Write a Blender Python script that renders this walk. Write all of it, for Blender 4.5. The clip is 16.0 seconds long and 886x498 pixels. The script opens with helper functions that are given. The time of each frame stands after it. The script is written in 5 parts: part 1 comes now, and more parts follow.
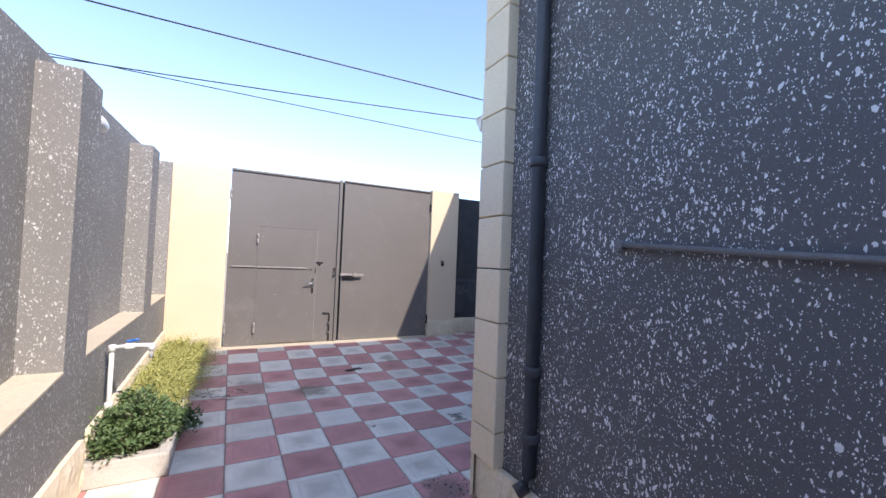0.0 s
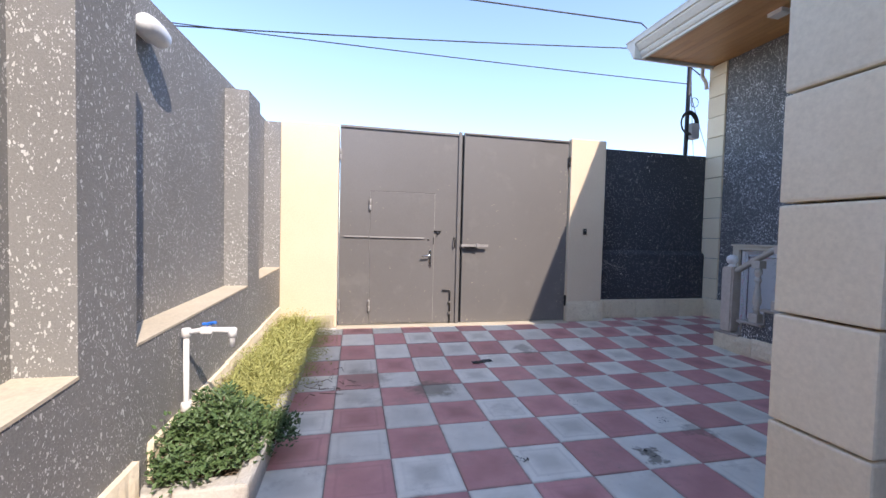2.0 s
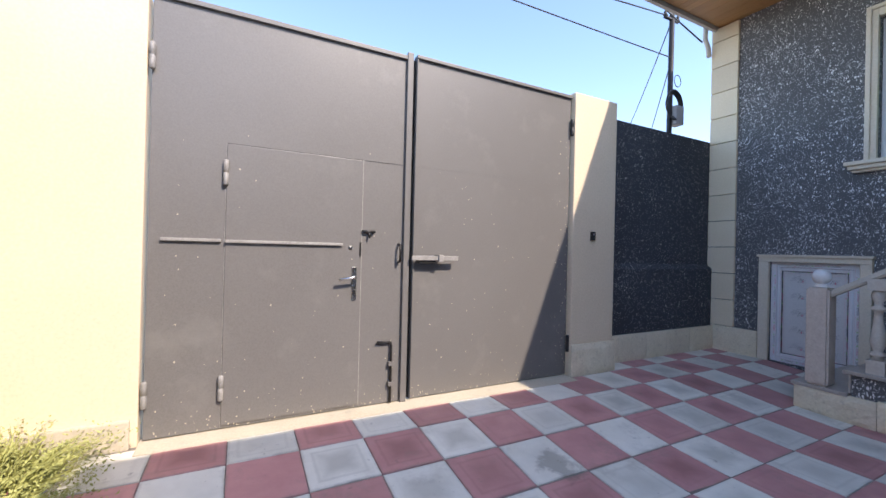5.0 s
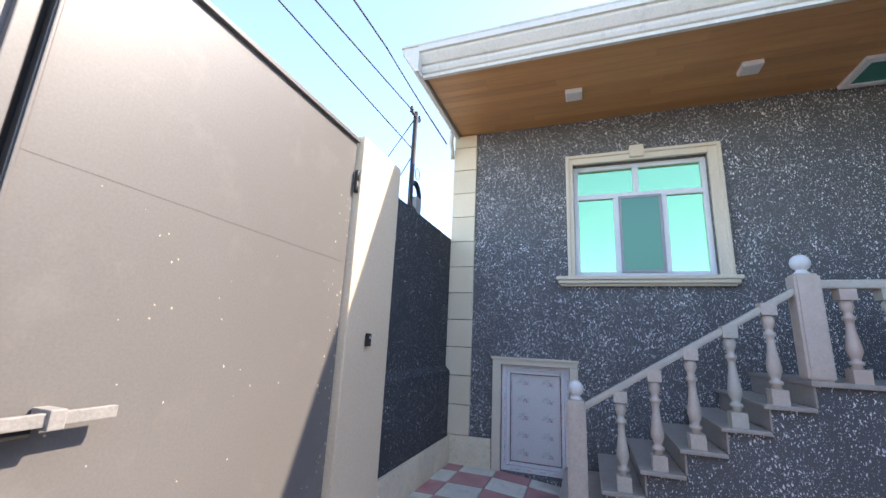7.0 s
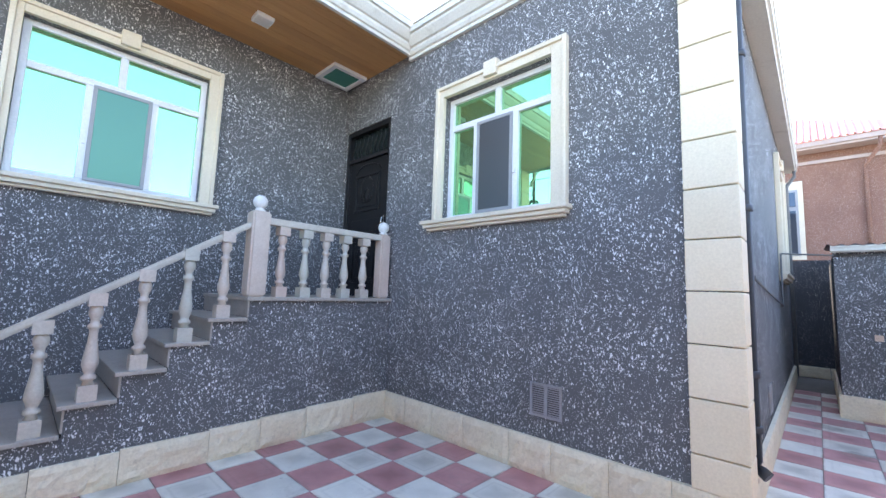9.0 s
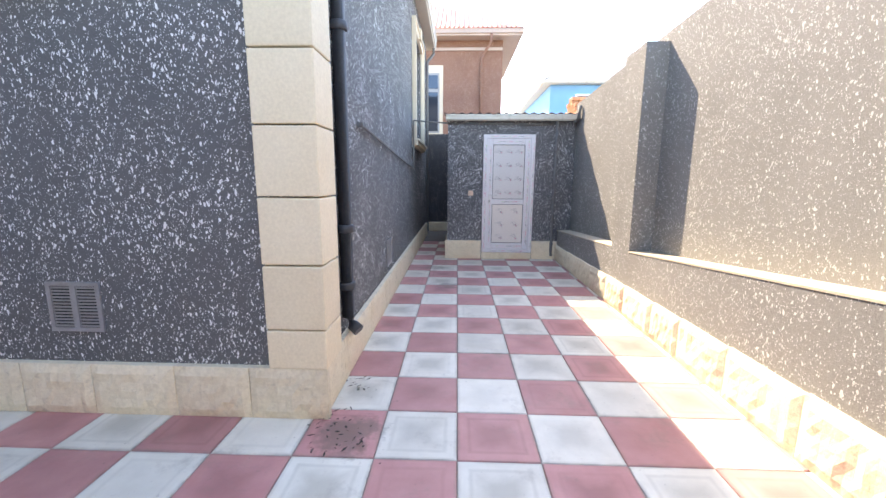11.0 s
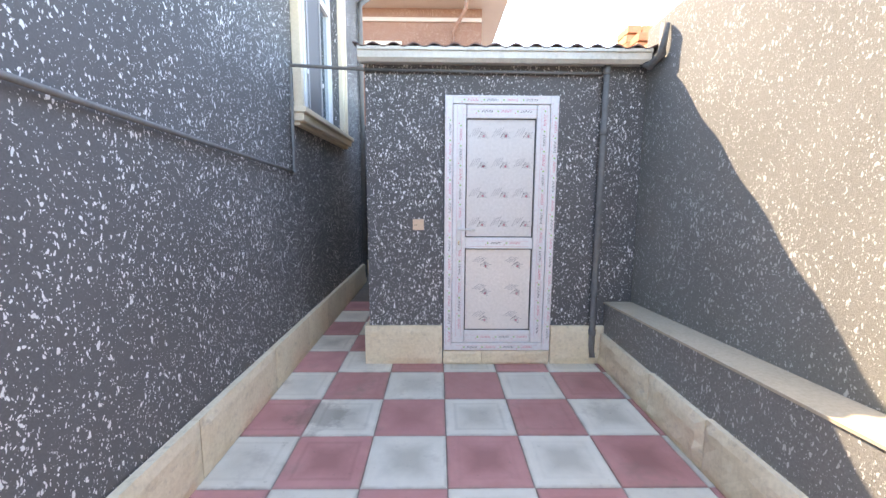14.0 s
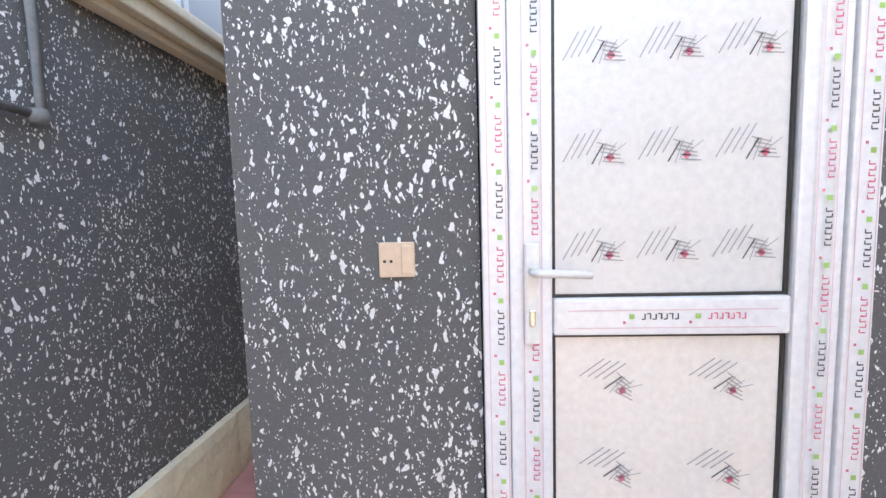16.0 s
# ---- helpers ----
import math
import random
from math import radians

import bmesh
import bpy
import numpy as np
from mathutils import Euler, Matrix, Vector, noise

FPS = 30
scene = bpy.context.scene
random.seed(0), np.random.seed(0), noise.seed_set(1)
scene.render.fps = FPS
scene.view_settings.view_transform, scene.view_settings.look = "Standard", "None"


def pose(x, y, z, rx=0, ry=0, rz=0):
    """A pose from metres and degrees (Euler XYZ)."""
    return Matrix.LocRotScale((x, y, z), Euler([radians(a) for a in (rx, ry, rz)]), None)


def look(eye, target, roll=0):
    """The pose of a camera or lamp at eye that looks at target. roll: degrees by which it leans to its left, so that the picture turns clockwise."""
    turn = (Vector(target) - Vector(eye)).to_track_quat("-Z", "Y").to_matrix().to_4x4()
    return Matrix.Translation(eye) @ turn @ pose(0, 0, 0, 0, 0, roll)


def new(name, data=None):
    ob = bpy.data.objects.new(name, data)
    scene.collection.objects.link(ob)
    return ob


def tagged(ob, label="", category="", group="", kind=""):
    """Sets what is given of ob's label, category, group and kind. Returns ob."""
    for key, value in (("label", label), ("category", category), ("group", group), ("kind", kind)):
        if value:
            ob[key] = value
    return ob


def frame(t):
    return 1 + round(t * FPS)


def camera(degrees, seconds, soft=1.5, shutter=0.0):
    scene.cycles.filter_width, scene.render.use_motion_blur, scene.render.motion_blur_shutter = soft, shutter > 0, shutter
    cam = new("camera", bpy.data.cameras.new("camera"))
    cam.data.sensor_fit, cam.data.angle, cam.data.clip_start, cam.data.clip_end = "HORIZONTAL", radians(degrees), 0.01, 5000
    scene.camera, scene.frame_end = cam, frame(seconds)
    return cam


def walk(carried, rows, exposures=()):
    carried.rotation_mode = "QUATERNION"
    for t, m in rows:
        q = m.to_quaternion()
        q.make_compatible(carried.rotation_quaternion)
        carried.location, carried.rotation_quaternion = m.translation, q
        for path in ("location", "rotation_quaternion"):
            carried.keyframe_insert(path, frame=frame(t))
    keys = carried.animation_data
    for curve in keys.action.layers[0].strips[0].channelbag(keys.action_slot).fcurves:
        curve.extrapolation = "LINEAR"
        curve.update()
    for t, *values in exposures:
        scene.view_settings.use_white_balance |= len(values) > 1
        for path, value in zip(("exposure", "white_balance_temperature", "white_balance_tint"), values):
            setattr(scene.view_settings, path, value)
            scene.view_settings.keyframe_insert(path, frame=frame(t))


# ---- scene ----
cam = camera(96.1, 16.0)
PATH = [
    (0, (-0.463, 1.828, 1.699), (0.478, 3.592, 1.757), 2.3),
    (0.5, (-0.394, 2.042, 1.605), (0.296, 3.918, 1.567), 2.6),
    (1, (-0.374, 2.424, 1.577), (0.167, 4.348, 1.512), 2.1),
    (1.5, (-0.299, 2.83, 1.546), (0.158, 4.776, 1.479), 1.6),
    (2, (-0.257, 3.227, 1.523), (0.171, 5.179, 1.452), 1.4),
    (2.5, (-0.239, 3.629, 1.505), (0.18, 5.584, 1.448), 1.0),
    (3, (-0.167, 4.091, 1.498), (0.238, 6.049, 1.453), 0.9),
    (3.2, (-0.157, 4.268, 1.487), (0.246, 6.227, 1.436), 1.0),
    (5.3, (0.119, 6.366, 1.436), (1.15, 8.079, 1.466), 1.4),
    (5.5, (0.176, 6.524, 1.46), (1.288, 8.186, 1.508), 1.4),
    (6, (0.336, 7.003, 1.455), (1.666, 8.492, 1.579), 1.7),
    (6.5, (0.576, 7.338, 1.545), (2.144, 8.55, 1.815), 2.1),
    (7, (0.789, 7.718, 1.651), (2.621, 8.383, 2.1), 2.7),
    (7.5, (0.908, 7.884, 1.704), (2.831, 7.841, 2.25), 2.4),
    (8, (0.927, 7.882, 1.694), (2.714, 7.161, 2.23), 2.3),
    (8.5, (0.88, 7.719, 1.679), (2.447, 6.549, 2.098), 2.2),
    (9, (0.801, 7.62, 1.592), (2.164, 6.172, 1.803), 2.0),
    (9.5, (0.703, 7.563, 1.51), (1.864, 5.935, 1.443), 0.8),
    (10, (0.599, 7.372, 1.426), (1.442, 5.582, 1.136), -0.0),
    (10.2, (0.579, 7.215, 1.398), (1.22, 5.353, 1.047), -0.1),
    (12.3, (0.142, 4.775, 1.366), (-0.005, 2.803, 1.065), 0.1),
    (12.5, (0.117, 4.52, 1.353), (-0.009, 2.546, 1.063), -0.2),
    (13, (0.071, 3.887, 1.381), (-0.008, 1.907, 1.113), -0.2),
    (13.5, (0.011, 3.228, 1.384), (-0.019, 1.246, 1.12), -0.2),
    (14, (0.052, 2.571, 1.386), (0.025, 0.591, 1.118), 0.3),
    (14.5, (0.005, 1.978, 1.382), (-0.02, -0.004, 1.113), 0.5),
    (15, (-0.012, 1.372, 1.338), (0.003, -0.612, 1.089), 0.3),
    (15.5, (-0.018, 0.833, 1.301), (0.048, -1.154, 1.076), -0.5),
    (16, (0.035, 0.364, 1.258), (0.155, -1.625, 1.089), -1.6),
]
EXPOSURES = [(0, 1.6, 6800, 18), (3, 1.6, 6900, 17), (5.5, 1.75, 7000, 16), (7, 2.3, 7200, 15), (8, 2.65, 6900, 13), (9, 2.9, 7300, 14), (10, 3.0, 8600, 15), (12.5, 2.75, 8200, 14), (14.5, 3.6, 9300, 14), (16, 3.9, 10200, 14)]
walk(cam, [(t, look(eye, target, roll)) for t, eye, target, roll in PATH], EXPOSURES)

# ---- world, sun, exposure ----
SUN_DIR = Vector((0.402, -1.0, 1.05)).normalized()
world = bpy.data.worlds.new("sky")
scene.world = world
world.use_nodes = True
wt = world.node_tree
sky = wt.nodes.new("ShaderNodeTexSky")
sky.sky_type = "NISHITA"
sky.sun_disc = False
sky.sun_elevation = math.asin(SUN_DIR.z)
sky.sun_rotation = math.atan2(SUN_DIR.x, SUN_DIR.y)
sky.dust_density = 0.65
sky.ozone_density = 4.0
wt.nodes["Background"].inputs["Strength"].default_value = 0.15
wt.links.new(sky.outputs["Color"], wt.nodes["Background"].inputs["Color"])
sun = new("sun", bpy.data.lights.new("sun", "SUN"))
sun.data.energy = 2.1
sun.data.angle = radians(0.53)
sun.data.color = (1.0, 0.93, 0.83)
sun.matrix_world = look(SUN_DIR * 40, (0, 0, 0))


# ---- materials ----
def nodes_of(name):
    m = bpy.data.materials.new(name)
    m.use_nodes = True
    t = m.node_tree
    return m, t, t.nodes["Principled BSDF"]


def nd(t, kind, **kw):
    n = t.nodes.new(kind)
    for k, v in kw.items():
        n.inputs[k].default_value = v
    return n


def mathn(t, op, a, b=None):
    n = t.nodes.new("ShaderNodeMath")
    n.operation = op
    for i, v in enumerate((a, b)):
        if v is None:
            continue
        if isinstance(v, (int, float)):
            n.inputs[i].default_value = v
        else:
            t.links.new(v, n.inputs[i])
    return n.outputs[0]


def mixc(t, fac, a, b):
    n = t.nodes.new("ShaderNodeMix")
    n.data_type = "RGBA"
    for i, v in ((0, fac), (6, a), (7, b)):
        if isinstance(v, (int, float)):
            n.inputs[i].default_value = v
        elif isinstance(v, tuple):
            n.inputs[i].default_value = (*v, 1)
        else:
            t.links.new(v, n.inputs[i])
    return n.outputs[2]


def ramp(t, fac, a, b):
    n = t.nodes.new("ShaderNodeMapRange")
    t.links.new(fac, n.inputs[0])
    n.inputs[1].default_value, n.inputs[2].default_value = a, b
    return n.outputs[0]


def noise_out(t, vec, scale, detail=4.0, rough=0.6):
    n = nd(t, "ShaderNodeTexNoise", Scale=scale, Detail=detail, Roughness=rough)
    t.links.new(vec, n.inputs["Vector"])
    return n.outputs["Fac"]


def bump(t, bsdf, height, strength, dist):
    n = nd(t, "ShaderNodeBump", Strength=strength, Distance=dist)
    t.links.new(height, n.inputs["Height"])
    t.links.new(n.outputs[0], bsdf.inputs["Normal"])


def surf(name, c1, c2, big=1.5, fine=40.0, rough=0.7, metal=0.0, bumpy=0.15, dist=0.004, rnd=0.0, dirt=None, spec=0.5, tint=None):
    """Plain surface with slow stains, fine grain and a light relief."""
    m, t, b = nodes_of(name)
    pos = t.nodes.new("ShaderNodeNewGeometry").outputs["Position"]
    n1 = ramp(t, noise_out(t, pos, big, 5), 0.35, 0.65)
    n2 = noise_out(t, pos, fine, 3)
    col = mixc(t, n1, c1, c2)
    fine_c = mixc(t, ramp(t, n2, 0.3, 0.7), tuple(v * 0.88 for v in c1), tuple(min(1, v * 1.08) for v in c2))
    col = mixc(t, 0.45, col, fine_c)
    if dirt:
        d = ramp(t, noise_out(t, pos, big * 2.7, 6, 0.7), 0.56, 0.74)
        col = mixc(t, mathn(t, "MULTIPLY", d, 0.6), col, dirt)
    if tint:
        own = t.nodes.new("ShaderNodeObjectInfo").outputs["Random"]
        col = mixc(t, mathn(t, "MULTIPLY", ramp(t, own, 0.5, 1.0), 0.6), col, tint[0])
        col = mixc(t, mathn(t, "MULTIPLY", ramp(t, own, 0.5, 0.0), 0.45), col, tint[1])
    if rnd:
        r = t.nodes.new("ShaderNodeObjectInfo").outputs["Random"]
        hsv = nd(t, "ShaderNodeHueSaturation")
        t.links.new(mathn(t, "ADD", mathn(t, "MULTIPLY", r, rnd), 1 - rnd / 2), hsv.inputs["Value"])
        t.links.new(col, hsv.inputs["Color"])
        col = hsv.outputs[0]
    t.links.new(col, b.inputs["Base Color"])
    b.inputs["Roughness"].default_value = rough
    b.inputs["Metallic"].default_value = metal
    b.inputs["Specular IOR Level"].default_value = spec
    if bumpy:
        bump(t, b, n2, bumpy, dist)
    return m


def stucco(name, base, fleck, rough=0.85, density=1.0):
    """Cast plaster with torn white chips of two sizes standing a little proud."""
    m, t, b = nodes_of(name)
    pos = t.nodes.new("ShaderNodeNewGeometry").outputs["Position"]
    wn = nd(t, "ShaderNodeTexNoise", Scale=22.0, Detail=3.0)
    t.links.new(pos, wn.inputs["Vector"])
    sub = t.nodes.new("ShaderNodeVectorMath")
    sub.operation = "SUBTRACT"
    t.links.new(wn.outputs["Color"], sub.inputs[0])
    sub.inputs[1].default_value = (0.5, 0.5, 0.5)
    sc = t.nodes.new("ShaderNodeVectorMath")
    sc.operation = "SCALE"
    t.links.new(sub.outputs[0], sc.inputs[0])
    sc.inputs["Scale"].default_value = 0.042
    add = t.nodes.new("ShaderNodeVectorMath")
    add.operation = "ADD"
    t.links.new(pos, add.inputs[0])
    t.links.new(sc.outputs[0], add.inputs[1])
    patch = ramp(t, noise_out(t, pos, 2.3, 3), 0.3, 0.7)
    flecks = None
    for scale, top, turn in ((43.0, 0.44, (0.7, 0.5, 0.3)), (70.0, 0.44, (-0.6, 0.9, 1.1)), (116.0, 0.40, (1.3, -0.4, 2.0))):
        v = nd(t, "ShaderNodeTexVoronoi", Scale=scale)
        mp = t.nodes.new("ShaderNodeMapping")
        mp.inputs["Rotation"].default_value = turn
        mp.inputs["Scale"].default_value = (1.4, 1.4, 0.62)
        t.links.new(add.outputs[0], mp.inputs["Vector"])
        t.links.new(mp.outputs[0], v.inputs["Vector"])
        sep = t.nodes.new("ShaderNodeSeparateColor")
        t.links.new(v.outputs["Color"], sep.inputs[0])
        size = mathn(t, "POWER", sep.outputs[0], 2.4)
        size = mathn(t, "MULTIPLY", size, mathn(t, "ADD", mathn(t, "MULTIPLY", patch, top * 0.5 * density), top * 0.75 * density))
        f = ramp(t, mathn(t, "SUBTRACT", size, v.outputs["Distance"]), -0.01, 0.05)
        flecks = f if flecks is None else mathn(t, "MAXIMUM", flecks, f)
    grain = noise_out(t, pos, 120.0, 4, 0.7)
    blot = ramp(t, noise_out(t, pos, 0.9, 4), 0.3, 0.75)
    c = mixc(t, blot, tuple(v * 0.82 for v in base), tuple(v * 1.15 for v in base))
    c = mixc(t, mathn(t, "MULTIPLY", ramp(t, grain, 0.35, 0.7), 0.5), c, tuple(v * 1.5 for v in base))
    fl = mixc(t, ramp(t, noise_out(t, pos, 30.0, 2), 0.3, 0.7), tuple(v * 0.85 for v in fleck), fleck)
    t.links.new(mixc(t, flecks, c, fl), b.inputs["Base Color"])
    b.inputs["Roughness"].default_value = rough
    b.inputs["Specular IOR Level"].default_value = 0.35
    bump(t, b, mathn(t, "ADD", mathn(t, "MULTIPLY", grain, 0.6), flecks), 0.55, 0.006)
    return m


def wood(name, c1, c2):
    m, t, b = nodes_of(name)
    pos = t.nodes.new("ShaderNodeNewGeometry").outputs["Position"]
    mp = t.nodes.new("ShaderNodeMapping")
    mp.inputs["Scale"].default_value = (9.0, 0.5, 9.0)
    t.links.new(pos, mp.inputs["Vector"])
    g = noise_out(t, mp.outputs[0], 3.0, 6, 0.65)
    fine = noise_out(t, mp.outputs[0], 18.0, 3, 0.6)
    isl = t.nodes.new("ShaderNodeNewGeometry").outputs["Random Per Island"]
    c = mixc(t, ramp(t, g, 0.3, 0.7), c1, c2)
    c = mixc(t, mathn(t, "MULTIPLY", isl, 0.45), c, tuple(v * 0.6 for v in c1))
    c = mixc(t, mathn(t, "MULTIPLY", fine, 0.25), c, tuple(v * 0.5 for v in c1))
    t.links.new(c, b.inputs["Base Color"])
    b.inputs["Roughness"].default_value = 0.35
    bump(t, b, fine, 0.1, 0.002)
    return m


def tile_mat(name, c1, c2, worn):
    """Pressed cement tile: paler rim, a rubbed darker middle, stains; each piece its own shade."""
    m, t, b = nodes_of(name)
    tc = t.nodes.new("ShaderNodeTexCoord").outputs["Object"]
    pos = t.nodes.new("ShaderNodeNewGeometry").outputs["Position"]
    r = t.nodes.new("ShaderNodeObjectInfo").outputs["Random"]
    sep = t.nodes.new("ShaderNodeSeparateXYZ")
    t.links.new(tc, sep.inputs[0])
    d = mathn(t, "MAXIMUM", mathn(t, "ABSOLUTE", sep.outputs[0]), mathn(t, "ABSOLUTE", sep.outputs[1]))
    wob = noise_out(t, pos, 9.0, 5, 0.65)
    edge = d
    d = mathn(t, "ADD", d, mathn(t, "MULTIPLY", mathn(t, "SUBTRACT", wob, 0.5), 0.10))
    own = mathn(t, "FRACT", mathn(t, "MULTIPLY", r, 7.3))
    mid = mathn(t, "SUBTRACT", 1.0, ramp(t, d, 0.05, 0.15))
    mid = mathn(t, "MULTIPLY", mid, ramp(t, own, 0.0, 0.8))
    base = mixc(t, ramp(t, noise_out(t, pos, 5.0, 5), 0.3, 0.7), c1, c2)
    base = mixc(t, mathn(t, "MULTIPLY", mid, 0.8), base, worn)
    ring = mathn(t, "SUBTRACT", 1.0, ramp(t, mathn(t, "ABSOLUTE", mathn(t, "SUBTRACT", mathn(t, "ADD", edge, mathn(t, "MULTIPLY", mathn(t, "SUBTRACT", wob, 0.5), 0.02)), 0.145)), 0.003, 0.016))
    ring = mathn(t, "MULTIPLY", ring, ramp(t, mathn(t, "FRACT", mathn(t, "MULTIPLY", r, 3.7)), 0.2, 0.9))
    base = mixc(t, mathn(t, "MULTIPLY", ring, 0.38), base, worn)
    dirt = ramp(t, noise_out(t, pos, 2.3, 6, 0.75), 0.55, 0.72)
    base = mixc(t, mathn(t, "MULTIPLY", dirt, 0.42), base, (0.22, 0.19, 0.16))
    rim = mathn(t, "MULTIPLY", ramp(t, edge, 0.188, 0.207), ramp(t, noise_out(t, pos, 6.0, 5, 0.7), 0.35, 0.65))
    base = mixc(t, mathn(t, "MULTIPLY", rim, 0.55), base, (0.20, 0.17, 0.14))
    blot = ramp(t, noise_out(t, pos, 13.0, 4, 0.7), 0.66, 0.74)
    base = mixc(t, mathn(t, "MULTIPLY", blot, 0.5), base, (0.15, 0.13, 0.11))
    warp = mathn(t, "MULTIPLY", mathn(t, "SUBTRACT", noise_out(t, pos, 7.0, 5, 0.7), 0.5), 0.5)
    for sx, sy, rad, amount in ((0.50, 7.05, 0.26, 0.7), (1.82, 5.62, 0.10, 0.8), (-0.15, 7.45, 0.28, 0.45), (1.95, 8.1, 0.16, 0.5), (1.02, 4.45, 0.2, 0.6), (2.45, 5.85, 0.12, 0.5), (0.55, 1.3, 0.16, 0.5), (0.8, 0.2, 0.2, 0.45)):
        away = t.nodes.new("ShaderNodeVectorMath")
        away.operation = "DISTANCE"
        t.links.new(pos, away.inputs[0])
        away.inputs[1].default_value = (sx, sy, 0.0)
        near = mathn(t, "SUBTRACT", 1.0, ramp(t, mathn(t, "ADD", away.outputs["Value"], warp), rad * 0.55, rad))
        base = mixc(t, mathn(t, "MULTIPLY", near, amount), base, (0.13, 0.11, 0.085))
    spots = ramp(t, noise_out(t, pos, 55.0, 2), 0.7, 0.78)
    base = mixc(t, mathn(t, "MULTIPLY", spots, 0.5), base, (0.12, 0.10, 0.09))
    hsv = nd(t, "ShaderNodeHueSaturation")
    t.links.new(mathn(t, "ADD", mathn(t, "MULTIPLY", r, 0.2), 0.9), hsv.inputs["Value"])
    t.links.new(base, hsv.inputs["Color"])
    t.links.new(hsv.outputs[0], b.inputs["Base Color"])
    t.links.new(mathn(t, "ADD", mathn(t, "MULTIPLY", wob, 0.3), 0.35), b.inputs["Roughness"])
    bump(t, b, noise_out(t, pos, 90.0, 4), 0.08, 0.003)
    return m


STUCCO = stucco("speckled_plaster", (0.122, 0.121, 0.123), (0.88, 0.88, 0.87), density=1.0)
# Sunlit copy of STUCCO: paler base and duller flecks paint the sun in.
STUCCO_SUNLIT = stucco("speckled_plaster_sunlit", (0.215, 0.212, 0.203), (0.62, 0.62, 0.60), density=0.94)
STUCCO_BROWN = stucco("brown_plaster", (0.25, 0.13, 0.095), (0.46, 0.31, 0.25), density=1.1)
# The fence's own dark plaster; also paints deep shade on the passage walls.
STUCCO_FENCE_AND_SHADE = stucco("dark_fence_and_shade_plaster", (0.055, 0.058, 0.066), (0.72, 0.72, 0.72), density=0.72)
CREAM = surf("cream_limestone", (0.79, 0.66, 0.46), (0.84, 0.72, 0.53), 2.0, 60, 0.75, bumpy=0.12, rnd=0.1)
MOULD = surf("moulding_cream", (0.70, 0.60, 0.45), (0.77, 0.68, 0.54), 2.0, 60, 0.7, bumpy=0.08)
CORNICE = surf("cornice_offwhite", (0.62, 0.60, 0.54), (0.70, 0.68, 0.62), 1.5, 50, 0.65, bumpy=0.08, dirt=(0.4, 0.37, 0.32))
ROCK = surf("rock_faced_stone", (0.73, 0.62, 0.44), (0.83, 0.73, 0.55), 6.0, 45, 0.85, bumpy=0.35, dist=0.008, rnd=0.14, dirt=(0.42, 0.35, 0.26))
CEMENT = surf("cement_render", (0.46, 0.40, 0.30), (0.56, 0.49, 0.38), 2.5, 55, 0.9, bumpy=0.25, dirt=(0.35, 0.31, 0.26))
PIERPAINT = surf("cream_pier_paint", (0.66, 0.53, 0.37), (0.72, 0.59, 0.43), 1.2, 50, 0.75, bumpy=0.1)
GATE = surf("grey_gate_paint", (0.140, 0.131, 0.123), (0.166, 0.157, 0.148), 0.8, 90, 0.42, metal=0.0, bumpy=0.05, dirt=(0.21, 0.20, 0.185))
GATE_EDGE = surf("scraped_gate_edge", (0.20, 0.19, 0.175), (0.34, 0.32, 0.30), 12.0, 90, 0.5, bumpy=0.1)
STEEL = surf("chrome_handle", (0.55, 0.54, 0.52), (0.65, 0.64, 0.62), 8, 80, 0.22, metal=1.0, bumpy=0.02)
BLACKIRON = surf("black_iron", (0.018, 0.017, 0.017), (0.03, 0.028, 0.027), 6, 80, 0.45, metal=0.3, bumpy=0.05)
DOORBLACK = surf("black_door_enamel", (0.012, 0.011, 0.012), (0.02, 0.019, 0.02), 4, 60, 0.3, metal=0.2, bumpy=0.04)
UPVC = surf("white_upvc", (0.74, 0.74, 0.75), (0.80, 0.80, 0.81), 2, 50, 0.3, bumpy=0.02)
PANEL = surf("white_door_panel", (0.66, 0.645, 0.63), (0.72, 0.705, 0.69), 2, 50, 0.32, bumpy=0.03)
PANEL_LOW = surf("ivory_door_panel", (0.76, 0.71, 0.66), (0.82, 0.77, 0.72), 2, 50, 0.32, bumpy=0.03)
FILM = surf("print_film", (0.62, 0.60, 0.61), (0.68, 0.66, 0.67), 3, 60, 0.35, bumpy=0.02)
GREYFRAME = surf("grey_net_frame", (0.30, 0.30, 0.31), (0.36, 0.36, 0.37), 4, 80, 0.45, bumpy=0.03)
PIPE = surf("dark_painted_pipe", (0.045, 0.05, 0.06), (0.075, 0.08, 0.09), 3, 60, 0.45, metal=0.1, bumpy=0.1)
PIPE_GREY = surf("grey_dashed_pipe", (0.13, 0.13, 0.13), (0.2, 0.2, 0.195), 20, 90, 0.7, bumpy=0.2)
WHITEPVC = surf("white_pvc", (0.72, 0.72, 0.70), (0.78, 0.78, 0.76), 5, 60, 0.35, bumpy=0.03)
BLUEPL = surf("blue_plastic", (0.02, 0.16, 0.62), (0.03, 0.2, 0.7), 6, 60, 0.35, bumpy=0.02)
MARBLE = surf("beige_travertine", (0.52, 0.44, 0.36), (0.64, 0.57, 0.49), 9.0, 60, 0.45, bumpy=0.08, rnd=0.08, dirt=(0.40, 0.32, 0.26), tint=((0.62, 0.44, 0.36), (0.50, 0.53, 0.45)))
BALLSTONE = surf("pale_ball_stone", (0.72, 0.70, 0.66), (0.80, 0.78, 0.75), 6.0, 60, 0.5, bumpy=0.06)
